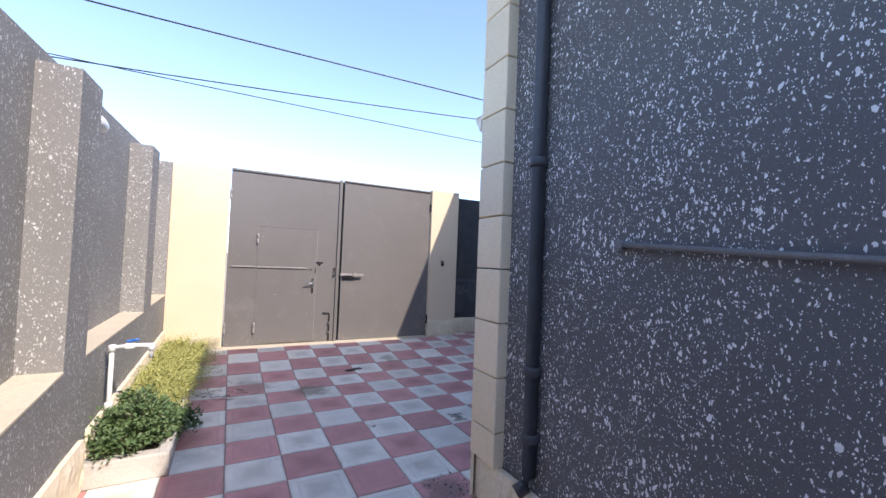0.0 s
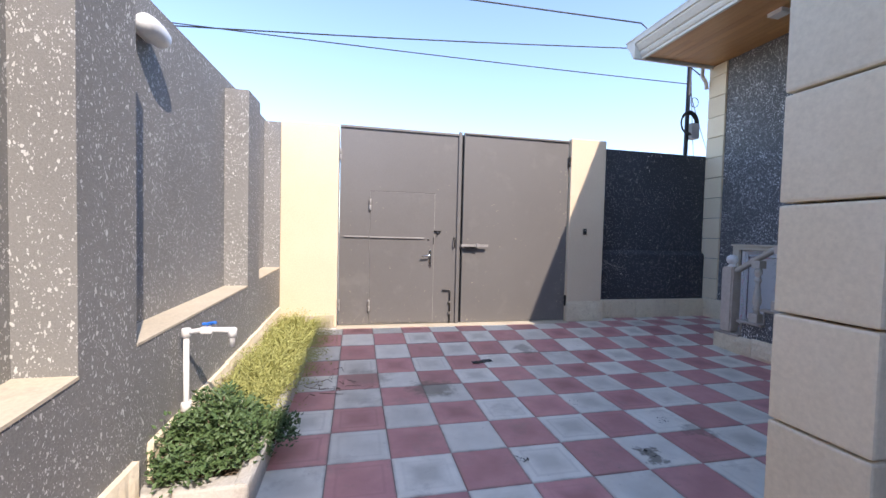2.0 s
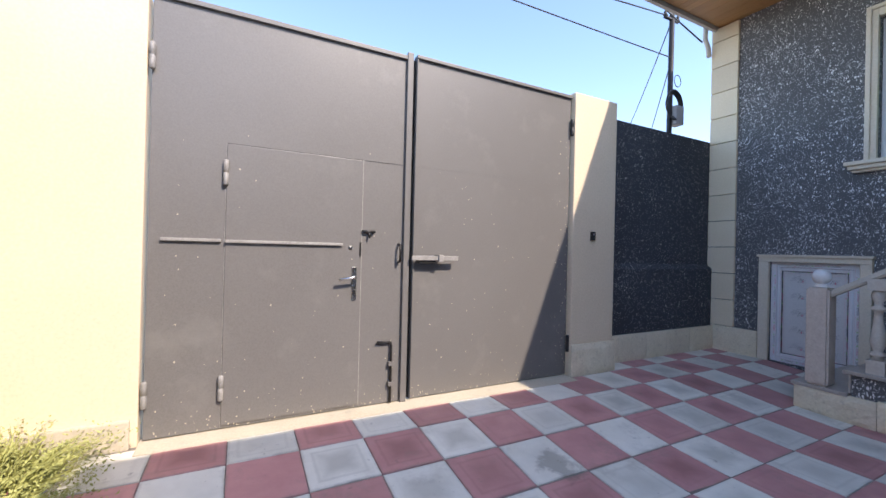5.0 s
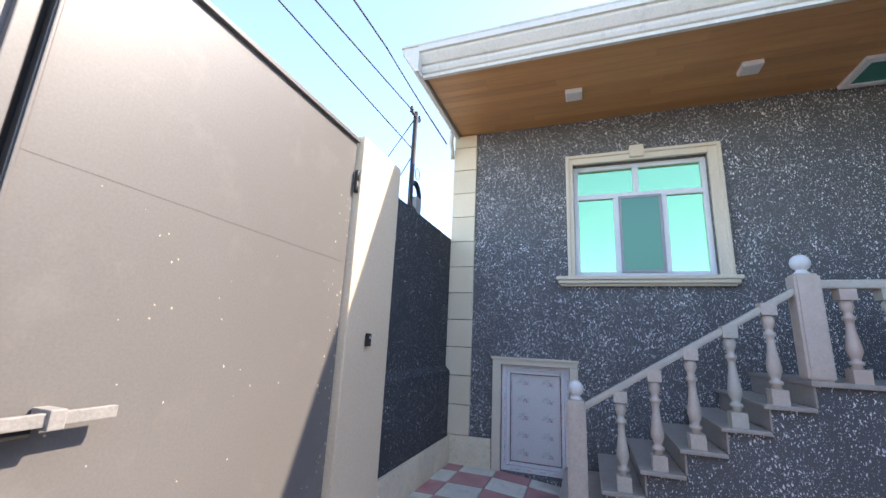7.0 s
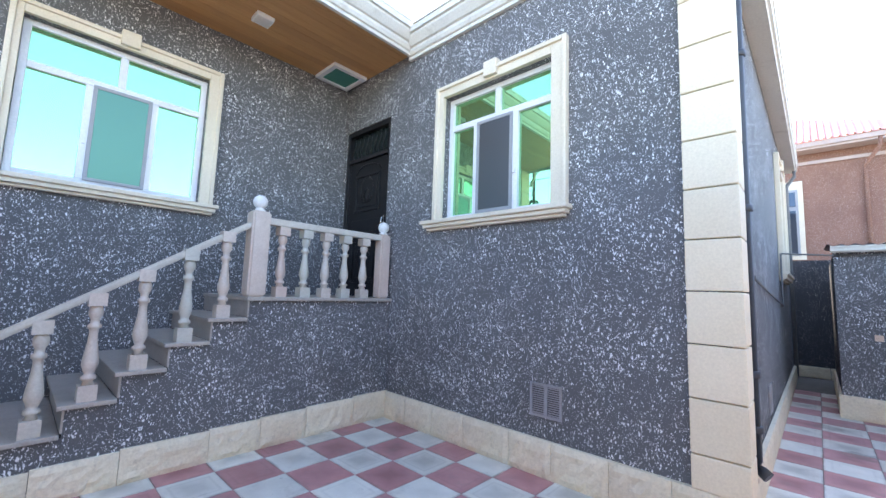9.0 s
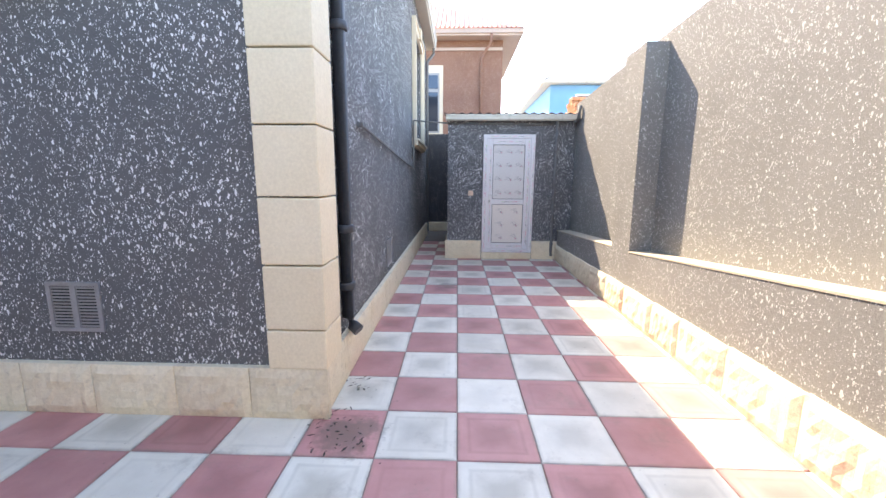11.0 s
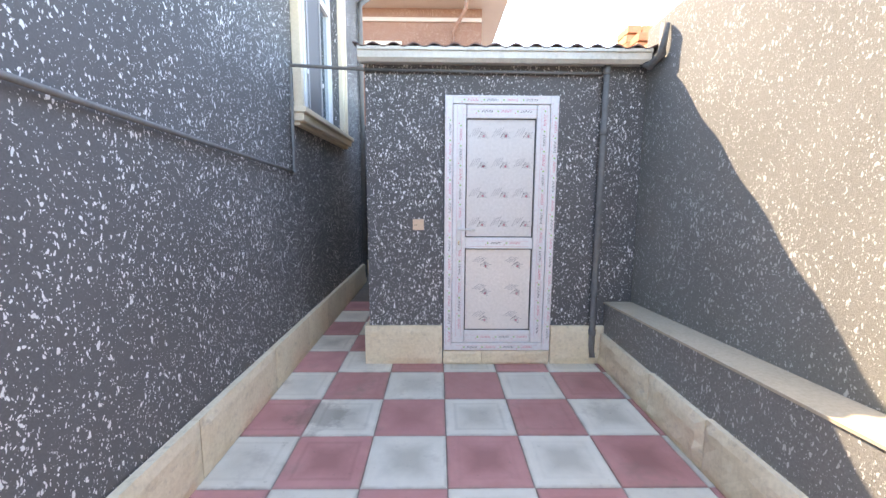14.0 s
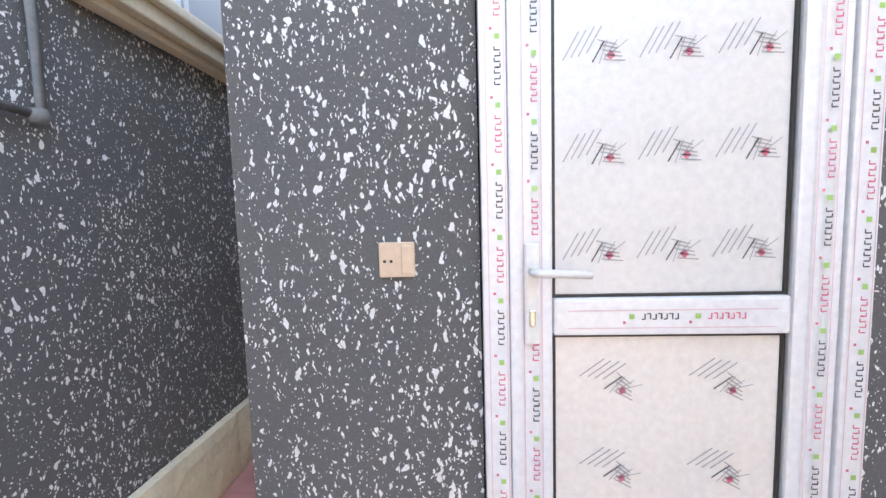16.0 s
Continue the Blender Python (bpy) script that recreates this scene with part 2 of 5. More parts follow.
TREAD = surf("worn_step_marble", (0.36, 0.31, 0.26), (0.46, 0.41, 0.36), 7.0, 60, 0.4, bumpy=0.06, dirt=(0.25, 0.21, 0.18))
GUTTER = surf("beige_metal_gutter", (0.60, 0.57, 0.50), (0.66, 0.63, 0.56), 2, 60, 0.4, metal=0.1, bumpy=0.05, dirt=(0.3, 0.28, 0.24))
GRILLE = surf("aluminium_grille", (0.42, 0.42, 0.44), (0.5, 0.5, 0.52), 6, 80, 0.35, metal=0.7, bumpy=0.04)
# Near-black standing in for shade behind glass, boards, slats, doors and in gaps.
DARK = surf("shade_black", (0.01, 0.01, 0.01), (0.015, 0.015, 0.015), 2, 30, 0.9, bumpy=0.0)
WOOD = wood("pine_soffit", (0.55, 0.27, 0.10), (0.66, 0.36, 0.15))
CONCRETE = surf("pale_concrete", (0.42, 0.40, 0.36), (0.56, 0.53, 0.48), 3, 60, 0.9, bumpy=0.25, dirt=(0.28, 0.25, 0.2))
GROUT = surf("sandy_grout", (0.16, 0.14, 0.12), (0.24, 0.21, 0.18), 6, 80, 0.95, bumpy=0.3)
SOIL = surf("dry_soil", (0.12, 0.085, 0.055), (0.2, 0.15, 0.10), 9, 60, 0.95, bumpy=0.6, dist=0.02)
TILE_RED = tile_mat("red_cement_tile", (0.47, 0.21, 0.205), (0.57, 0.28, 0.265), (0.33, 0.14, 0.135))
TILE_GREY = tile_mat("grey_cement_tile", (0.64, 0.61, 0.53), (0.76, 0.73, 0.645), (0.45, 0.43, 0.365))
ROOF_RED = surf("red_roof_sheet", (0.42, 0.12, 0.10), (0.52, 0.18, 0.15), 2, 40, 0.5, bumpy=0.05)
ROOF_GREY = surf("grey_roof_sheet", (0.20, 0.21, 0.22), (0.28, 0.29, 0.30), 1, 40, 0.5, metal=0.3, bumpy=0.05)
ROOF_BROWN = surf("brown_roof_sheet", (0.10, 0.05, 0.045), (0.15, 0.08, 0.07), 3, 40, 0.5, bumpy=0.05)
FASCIA = surf("pinkish_fascia", (0.46, 0.36, 0.32), (0.54, 0.43, 0.38), 2, 40, 0.6, bumpy=0.05)
BLUEWALL = surf("sky_blue_wall", (0.16, 0.40, 0.68), (0.20, 0.46, 0.74), 1, 40, 0.8, bumpy=0.05)
ORANGE = surf("orange_brick", (0.62, 0.27, 0.13), (0.70, 0.36, 0.20), 5, 50, 0.85, bumpy=0.3, rnd=0.2)
SOCKET = surf("peach_plastic", (0.68, 0.50, 0.36), (0.72, 0.54, 0.40), 5, 60, 0.3, bumpy=0.02)
BLACKPL = surf("black_plastic", (0.02, 0.02, 0.02), (0.03, 0.03, 0.03), 5, 60, 0.5, bumpy=0.03)
LEAF = surf("green_leaf", (0.05, 0.10, 0.03), (0.11, 0.17, 0.065), 14, 60, 0.55, bumpy=0.05)
DRYLEAF = surf("straw_leaf", (0.25, 0.26, 0.065), (0.44, 0.44, 0.16), 10, 60, 0.7, bumpy=0.05)
TWIG = surf("dry_twig", (0.14, 0.10, 0.07), (0.22, 0.17, 0.12), 20, 80, 0.9, bumpy=0.2)
PINK = surf("pink_print", (0.72, 0.16, 0.24), (0.76, 0.2, 0.28), 9, 60, 0.5, bumpy=0)
PINKPALE = surf("pale_pink_print", (0.72, 0.50, 0.53), (0.75, 0.54, 0.57), 9, 60, 0.5, bumpy=0)
GREENP = surf("green_print", (0.30, 0.55, 0.15), (0.36, 0.6, 0.2), 9, 60, 0.5, bumpy=0)
INK = surf("black_print", (0.06, 0.055, 0.055), (0.1, 0.09, 0.09), 9, 60, 0.5, bumpy=0)
INKPALE = surf("grey_print", (0.34, 0.33, 0.34), (0.42, 0.41, 0.42), 9, 60, 0.5, bumpy=0)
LEAFLITTER = surf("dark_litter", (0.03, 0.03, 0.028), (0.06, 0.055, 0.05), 9, 60, 0.9, bumpy=0.2)
GROUND = surf("far_dusty_ground", (0.30, 0.25, 0.19), (0.38, 0.33, 0.26), 0.2, 8, 0.95, bumpy=0.2)


def glass_mat(name, tint, rough=0.02, metal=0.85):
    m, t, b = nodes_of(name)
    pos = t.nodes.new("ShaderNodeNewGeometry").outputs["Position"]
    n = noise_out(t, pos, 1.2, 2)
    t.links.new(mixc(t, n, tuple(v * 0.94 for v in tint), tint), b.inputs["Base Color"])
    b.inputs["Roughness"].default_value = rough
    b.inputs["Metallic"].default_value = metal
    bump(t, b, n, 0.02, 0.01)
    return m


GLASS = glass_mat("green_mirror_glass", (0.31, 0.64, 0.34))
NETGLASS = glass_mat("netted_green_glass", (0.10, 0.24, 0.18), 0.35, 0.6)
NETDARK = glass_mat("netted_grey_glass", (0.10, 0.105, 0.115), 0.4, 0.5)
GREYGLASS = glass_mat("grey_blue_glass", (0.34, 0.43, 0.48))
BLACKGLASS = glass_mat("black_glass", (0.02, 0.03, 0.03), 0.15, 0.3)
TEALGLASS = glass_mat("teal_glass", (0.10, 0.42, 0.36), 0.08, 0.6)
BLUEGLASS = glass_mat("blue_grey_glass", (0.05, 0.07, 0.10), 0.08, 0.5)


# ---- builders ----
def bx(bm, x0, y0, z0, x1, y1, z1):
    vs = [bm.verts.new(p) for p in ((x0, y0, z0), (x1, y0, z0), (x1, y1, z0), (x0, y1, z0), (x0, y0, z1), (x1, y0, z1), (x1, y1, z1), (x0, y1, z1))]
    for f in ((3, 2, 1, 0), (4, 5, 6, 7), (0, 1, 5, 4), (1, 2, 6, 5), (2, 3, 7, 6), (3, 0, 4, 7)):
        bm.faces.new([vs[i] for i in f])
    return vs


def box(x0, y0, z0, x1, y1, z1, bevel=0.0):
    bm = bmesh.new()
    bx(bm, min(x0, x1), min(y0, y1), min(z0, z1), max(x0, x1), max(y0, y1), max(z0, z1))
    if bevel:
        bmesh.ops.bevel(bm, geom=bm.edges[:], offset=bevel, segments=2, affect="EDGES", profile=0.6)
    return bm


def prism(bm, poly, axis, a, b):
    """A polygon of (u, v) pushed from a to b along the axis; u, v are the other two axes in order."""
    def at(u, v, w):
        return {"x": (w, u, v), "y": (u, w, v), "z": (u, v, w)}[axis]
    lo = [bm.verts.new(at(u, v, a)) for u, v in poly]
    hi = [bm.verts.new(at(u, v, b)) for u, v in poly]
    bm.faces.new(lo)
    bm.faces.new(hi[::-1])
    for i in range(len(poly)):
        j = (i + 1) % len(poly)
        bm.faces.new((lo[j], lo[i], hi[i], hi[j]))


def prism_bm(poly, axis, a, b):
    bm = bmesh.new()
    prism(bm, poly, axis, a, b)
    bmesh.ops.recalc_face_normals(bm, faces=bm.faces[:])
    return bm


def lathe_bm(profile, seg=14, at=(0, 0, 0)):
    bm = bmesh.new()
    rings = []
    for r, z in profile:
        rings.append([bm.verts.new((at[0] + r * math.cos(2 * math.pi * k / seg), at[1] + r * math.sin(2 * math.pi * k / seg), at[2] + z)) for k in range(seg)])
    for a, b in zip(rings, rings[1:]):
        for k in range(seg):
            bm.faces.new((a[k], a[(k + 1) % seg], b[(k + 1) % seg], b[k])).smooth = True
    bm.faces.new(rings[0][::-1])
    bm.faces.new(rings[-1])
    return bm


def tube(bm, pts, r, seg=8):
    """A round tube along a run of points."""
    pts = [Vector(p) for p in pts]
    rings = []
    for i, p in enumerate(pts):
        d = (pts[min(i + 1, len(pts) - 1)] - pts[max(i - 1, 0)]).normalized()
        up = Vector((0, 0, 1)) if abs(d.z) < 0.95 else Vector((1, 0, 0))
        s = d.cross(up).normalized()
        u = s.cross(d).normalized()
        rings.append([bm.verts.new(p + r * (math.cos(2 * math.pi * k / seg) * s + math.sin(2 * math.pi * k / seg) * u)) for k in range(seg)])
    for a, b in zip(rings, rings[1:]):
        for k in range(seg):
            bm.faces.new((a[k], a[(k + 1) % seg], b[(k + 1) % seg], b[k])).smooth = True
    bm.faces.new(rings[0][::-1])
    bm.faces.new(rings[-1])
    return bm


def tube_bm(pts, r, seg=8):
    bm = tube(bmesh.new(), pts, r, seg)
    bmesh.ops.recalc_face_normals(bm, faces=bm.faces[:])
    return bm


def mesh_of(name, bm, material):
    me = bpy.data.meshes.new(name)
    bm.to_mesh(me)
    bm.free()
    me.materials.append(material)
    return me


def part(name, bm, material, parent, label=""):
    ob = new(name, mesh_of(name, bm, material))
    ob.parent = parent
    if label:
        ob["label"] = label
    return ob


def solid(name, bm, material, label, category, kind="", group=""):
    return tagged(new(name, mesh_of(name, bm, material)), label, category, group, kind)


def thing(name, label, category, at=(0, 0, 0), group="", kind=""):
    ob = new(name)
    ob.empty_display_size = 0.1
    ob.location = at
    return tagged(ob, label, category, group, kind)


def local(bm, parent):
    """Shift world coordinates to the parent's own."""
    bmesh.ops.translate(bm, verts=bm.verts[:], vec=-parent.location)
    return bm


def wall_bm(axis, p0, p1, u0, u1, z0, z1, holes):
    """A wall slab between p0 and p1 on the axis, from u0 to u1, with rectangular holes (u0, u1, z0, z1)."""
    us = sorted({u0, u1, *[h[0] for h in holes], *[h[1] for h in holes]})
    zs = sorted({z0, z1, *[h[2] for h in holes], *[h[3] for h in holes]})
    bm = bmesh.new()
    def solid_at(i, j):
        if not (0 <= i < len(us) - 1 and 0 <= j < len(zs) - 1):
            return False
        u, z = (us[i] + us[i + 1]) / 2, (zs[j] + zs[j + 1]) / 2
        return not any(h[0] < u < h[1] and h[2] < z < h[3] for h in holes)
    cache = {}
    def v(p, u, z):
        key = (p, u, z)
        if key not in cache:
            cache[key] = bm.verts.new((p, u, z) if axis == "x" else (u, p, z))
        return cache[key]
    for i in range(len(us) - 1):
        for j in range(len(zs) - 1):
            if not solid_at(i, j):
                continue
            a, b, c, d = us[i], us[i + 1], zs[j], zs[j + 1]
            for p in (p0, p1):
                bm.faces.new((v(p, a, c), v(p, b, c), v(p, b, d), v(p, a, d)))
            for di, dj, q in ((-1, 0, ((a, c), (a, d))), (1, 0, ((b, c), (b, d))), (0, -1, ((a, c), (b, c))), (0, 1, ((a, d), (b, d)))):
                if not solid_at(i + di, j + dj):
                    (ua, za), (ub, zb) = q
                    bm.faces.new((v(p0, ua, za), v(p0, ub, zb), v(p1, ub, zb), v(p1, ua, za)))
    bmesh.ops.recalc_face_normals(bm, faces=bm.faces[:])
    return bm


# ---- structure ----
T = 0.42
WX, BX = -1.32, -1.54            # bench front and back face of the boundary wall
HX, HY, EX = 1.24, 4.27, 6.17    # house: passage wall, courtyard wall, stair wall
GY, FY, SY = 9.33, 9.55, -0.60   # gate, fence beside it, shed front
CEIL = 4.75


def smooth01(v):
    v = min(1.0, max(0.0, v))
    return v * v * (3 - 2 * v)


def ground_z(y):
    return 0.12 * smooth01((y - 7.5) / 1.5)


def wall_top(y):
    return 2.66 + 0.047 * y


# ground sheet to the horizon, under everything
bm = bmesh.new()
bmesh.ops.create_grid(bm, x_segments=8, y_segments=8, size=1500)
bmesh.ops.translate(bm, verts=bm.verts[:], vec=(0, 0, -0.12))
solid("ground", bm, GROUND, "dusty bare ground reaching to the horizon", "ground", "structure")

# mortar bed under the tiles, rising to the gate
bm = bmesh.new()
ys = [-6.0, -0.6, 3, 7.5, 7.75, 8.0, 8.25, 8.5, 8.75, 9.0, 9.7]
prev = None
for y in ys:
    z = ground_z(y) - 0.007
    row = [bm.verts.new((-1.7, y, z)), bm.verts.new((6.4, y, z)), bm.verts.new((-1.7, y, z - 0.1)), bm.verts.new((6.4, y, z - 0.1))]
    if prev:
        bm.faces.new((prev[0], prev[1], row[1], row[0]))
        bm.faces.new((prev[3], prev[2], row[2], row[3]))
    prev = row
floor = solid("floor", bm, GROUT, "courtyard floor of red and grey checkered cement tiles with sandy joints", "floor", "structure")
part("threshold", box(-0.52, 9.14, 0.0, 3.2, 9.40, 0.127, 0.012), CEMENT, floor, "pale cement threshold strip under the gate")

# boundary wall: back slab, bench with sloping sills, piers
bm = bmesh.new()
prism(bm, [(-6.5, 0), (9.7, 0), (9.7, wall_top(9.7)), (-0.62, wall_top(-0.62)), (-0.62, 2.5), (-6.5, 2.45)], "x", BX - 0.28, BX)
for y0, y1, z0, z1 in ((-0.75, 1.88, 0.50, 0.64), (2.33, 5.05, 0.655, 0.915), (5.48, 7.57, 0.925, 0.945), (8.05, 9.4, 0.965, 0.985)):
    prism(bm, [(y0, 0), (y1, 0), (y1, z1), (y0, z0)], "x", BX - 0.01, WX)
for y0, y1 in ((1.88, 2.33), (5.05, 5.48), (7.57, 8.05)):
    prism(bm, [(y0, 0), (y1, 0), (y1, wall_top(y1) - 0.10), (y0, wall_top(y0) - 0.10)], "x", BX - 0.01, WX)
bmesh.ops.recalc_face_normals(bm, faces=bm.faces[:])
wall_w = solid("wall_west", bm, STUCCO_SUNLIT, "tall grey boundary wall of white-flecked plaster with shallow bays", "wall", "structure")
for y0, y1, z0, z1 in ((-0.6, 1.88, 0.508, 0.64), (2.33, 5.05, 0.655, 0.915), (5.48, 7.57, 0.925, 0.945), (8.05, 9.33, 0.965, 0.985)):
    bm = bmesh.new()
    prism(bm, [(y0, z0 + 0.002), (y1, z1 + 0.002), (y1, z1 + 0.016), (y0, z0 + 0.016)], "x", BX + 0.002, WX + 0.004)
    bmesh.ops.recalc_face_normals(bm, faces=bm.faces[:])
    part("sill", bm, CEMENT, wall_w, "smooth pale cement sill of the bay")

# gate piers and the fence beside the gate
pier_l = solid("wall_gate_pier_1", box(-1.32, 9.30, 0.0, -0.52, 9.72, 3.09, 0.012), PIERPAINT, "cream-painted gate pier beside the boundary wall", "pier", "structure")
part("plinth", box(-1.24, 9.272, 0.0, -0.56, 9.31, 0.30, 0.012), CEMENT, pier_l)
pier_r = solid("wall_gate_pier_2", box(3.215, 9.28, 0.0, 3.86, 9.72, 3.17, 0.012), PIERPAINT, "cream-painted gate pier with a rough stone foot", "pier", "structure")
solid("wall_north", wall_bm("y", FY, FY + 0.25, 3.86, 6.46, 0, 3.11, []), STUCCO_FENCE_AND_SHADE, "dark speckled plaster fence wall beside the gate", "wall", "structure")
bm = bmesh.new()
prism(bm, [(FY - 0.07, 0), (FY + 0.001, 0), (FY + 0.001, 1.33), (FY - 0.07, 1.26)], "x", 3.86, EX - 0.002)
bmesh.ops.recalc_face_normals(bm, faces=bm.faces[:])
solid("wall_north_ledge", bm, STUCCO_FENCE_AND_SHADE, "thicker lower part of the fence with a sloping ledge", "wall", "structure")
solid("wall_closing_street", wall_bm("y", 9.31, 9.9, -1.82, -1.322, 0, 3.07, []), STUCCO_SUNLIT, "plain end of the boundary wall", "wall", "structure")

# house walls
W1 = (6.23, 7.82, 2.55, 4.08)
HATCH = (7.93, 8.78, 0.125, 1.39)
W2 = (2.57, 3.98, 2.42, 3.91)
ENTRY = (5.04, 6.11, 1.475, 4.0)
W3 = (-2.42, -0.98, 2.11, 3.95)
wall_e = solid("wall_east", wall_bm("x", EX, EX + 0.3, HY - 0.3, 9.53, 0, 5.0, [W1, HATCH]), STUCCO, "dark plaster house wall with torn white flecks", "wall", "structure")
wall_s = solid("wall_south", wall_bm("y", HY - 0.3, HY, HX + 0.3, EX - 0.002, 0, 5.0, [W2, ENTRY]), STUCCO, "dark plaster house wall with white flecks facing the courtyard", "wall", "structure")
wall_p = solid("wall_passage", wall_bm("x", HX, HX + 0.3, -3.7, HY, 0, 5.0, [W3]), STUCCO, "dark speckled house wall along the narrow passage", "wall", "structure")
solid("wall_house_back", wall_bm("x", 10.5, 10.7, -3.7, 9.53, 0, 5.0, []), STUCCO, "plain far wall of the house", "wall", "structure")
solid("wall_house_north", wall_bm("y", 9.33, 9.53, EX + 0.3, 10.5, 0, 5.0, []), STUCCO, "plain north wall of the house", "wall", "structure")
solid("wall_house_rear", wall_bm("y", -3.9, -3.701, HX, 10.7, 0, 5.0, []), STUCCO, "plain rear wall of the house", "wall", "structure")
# Darker plaster here paints in the deep shade at the passage end.
solid("wall_passage_end", wall_bm("y", -4.65, -4.45, BX, 4.5, 0, 2.56, []), STUCCO_FENCE_AND_SHADE, "plaster wall closing the passage, its deep shade put into a dark colour", "wall", "structure")

# roof slab of the house, set back behind the cornices
bm = bmesh.new()
prism(bm, [(1.3, 4.96), (10.8, 4.96), (10.8, 5.0), (6.0, 5.25), (1.3, 4.985)], "y", -4.15, 4.2)
prism(bm, [(4.62, 5.01), (10.8, 5.01), (10.8, 5.06), (7.6, 5.5), (4.62, 5.06)], "y", 4.3, 9.6)
bmesh.ops.recalc_face_normals(bm, faces=bm.faces[:])
solid("roof", bm, ROOF_GREY, "low sheet roof of the house", "roof", "structure")

# wooden soffit: boards in one mesh
bm = bmesh.new()
x = 4.66
while x < EX:
    w = min(0.118, EX + 0.02 - x)
    cuts = [4.275, *sorted(random.uniform(4.6, 9.2) for _ in range(2)), 9.45]
    for a, b in zip(cuts, cuts[1:]):
        bx(bm, x + 0.001, a + 0.001, CEIL + random.uniform(0, 0.0015), x + w - 0.001, b - 0.001, CEIL + 0.02)
    x += 0.12
solid("ceiling", bm, WOOD, "varnished pine board soffit under the deep eave", "ceiling", "structure")
solid("ceiling_backing", box(4.62, 4.275, CEIL + 0.022, EX, 9.45, CEIL + 0.05), DARK, "dark backing above the soffit boards", "ceiling", "structure")

# cornices: a stepped classical profile (out, up)
PROF = [(0.0, 0.0), (0.05, 0.0), (0.05, 0.04), (0.075, 0.05), (0.10, 0.09), (0.10, 0.125), (0.13, 0.135), (0.16, 0.17), (0.20, 0.22), (0.20, 0.25), (0.235, 0.255), (0.235, 0.33), (0.0, 0.33)]
bm = bmesh.new()
prism(bm, [(4.66 - o * 0.85, CEIL - 0.045 + v) for o, v in PROF], "y", HY + 0.02, 9.47)
prism(bm, [(9.47 + o * 0.9, CEIL - 0.045 + v) for o, v in PROF], "x", 4.47, 7.5)
bmesh.ops.recalc_face_normals(bm, faces=bm.faces[:])
solid("trim_eave_cornice", bm, CORNICE, "stepped off-white cornice along the deep eave", "cornice", "structure")
bm = bmesh.new()
prism(bm, [(HY + 0.001 + o * 0.85, CEIL - 0.10 + v) for o, v in PROF], "x", HX - 0.12, 4.66)
prism(bm, [(HX - 0.001, 4.60), (HX - 0.001, 4.55), (HX - 0.20, 4.53), (HX - 0.21, 4.56), (HX - 0.235, 4.57), (HX - 0.235, 4.74), (HX - 0.25, 4.75), (HX - 0.25, 4.79), (HX - 0.001, 4.90)], "y", -4.2, HY + 0.10)
bmesh.ops.recalc_face_normals(bm, faces=bm.faces[:])
solid("trim_wall_cornice", bm, CORNICE, "stepped off-white cornice along the wall head", "cornice", "structure")
bm = bmesh.new()
bx(bm, 4.455, HY + 0.2, CEIL + 0.286, 4.66, 9.70, CEIL + 0.31)
bx(bm, HX - 0.10, HY + 0.001, CEIL + 0.231, 4.42, HY + 0.215, CEIL + 0.25)
solid("trim_roof_edge", bm, GUTTER, "pale metal edge strip on the cornice", "roof edge", "structure")

# corner blocks (quoins)
quoin_a = thing("quoin_corner", "cream limestone corner blocks at the passage corner", "quoin", kind="structure")
z = 0.31
while z < 4.5:
    h = 0.235 if z < 0.4 else min(0.37, 4.54 - z)
    for args in ((1.156, 4.03, z + 0.004, 1.495, HY + 0.05, z + h - 0.004),):
        part("block", box(*args, bevel=0.010), CREAM, quoin_a)
    z += h
quoin_b = thing("quoin_corner", "cream limestone corner blocks at the end of the stair wall", "quoin", kind="structure")
z = 0.47
while z < 4.7:
    h = min(0.37, 4.745 - z)
    part("block", box(EX - 0.035, 9.19, z + 0.004, EX + 0.1, 9.545, z + h - 0.004, bevel=0.010), CREAM, quoin_b)
    z += 0.37


# ---- windows ----
def to_wall(axis, plane, out, u, d, z):
    """A point u along the wall and d out of its face."""
    return (plane + out * d, u, z) if axis == "x" else (u, plane + out * d, z)


def wbox(axis, plane, out, u0, u1, d0, d1, z0, z1, bevel=0.0):
    a, b = to_wall(axis, plane, out, u0, d0, z0), to_wall(axis, plane, out, u1, d1, z1)
    return box(*a, *b, bevel=bevel)


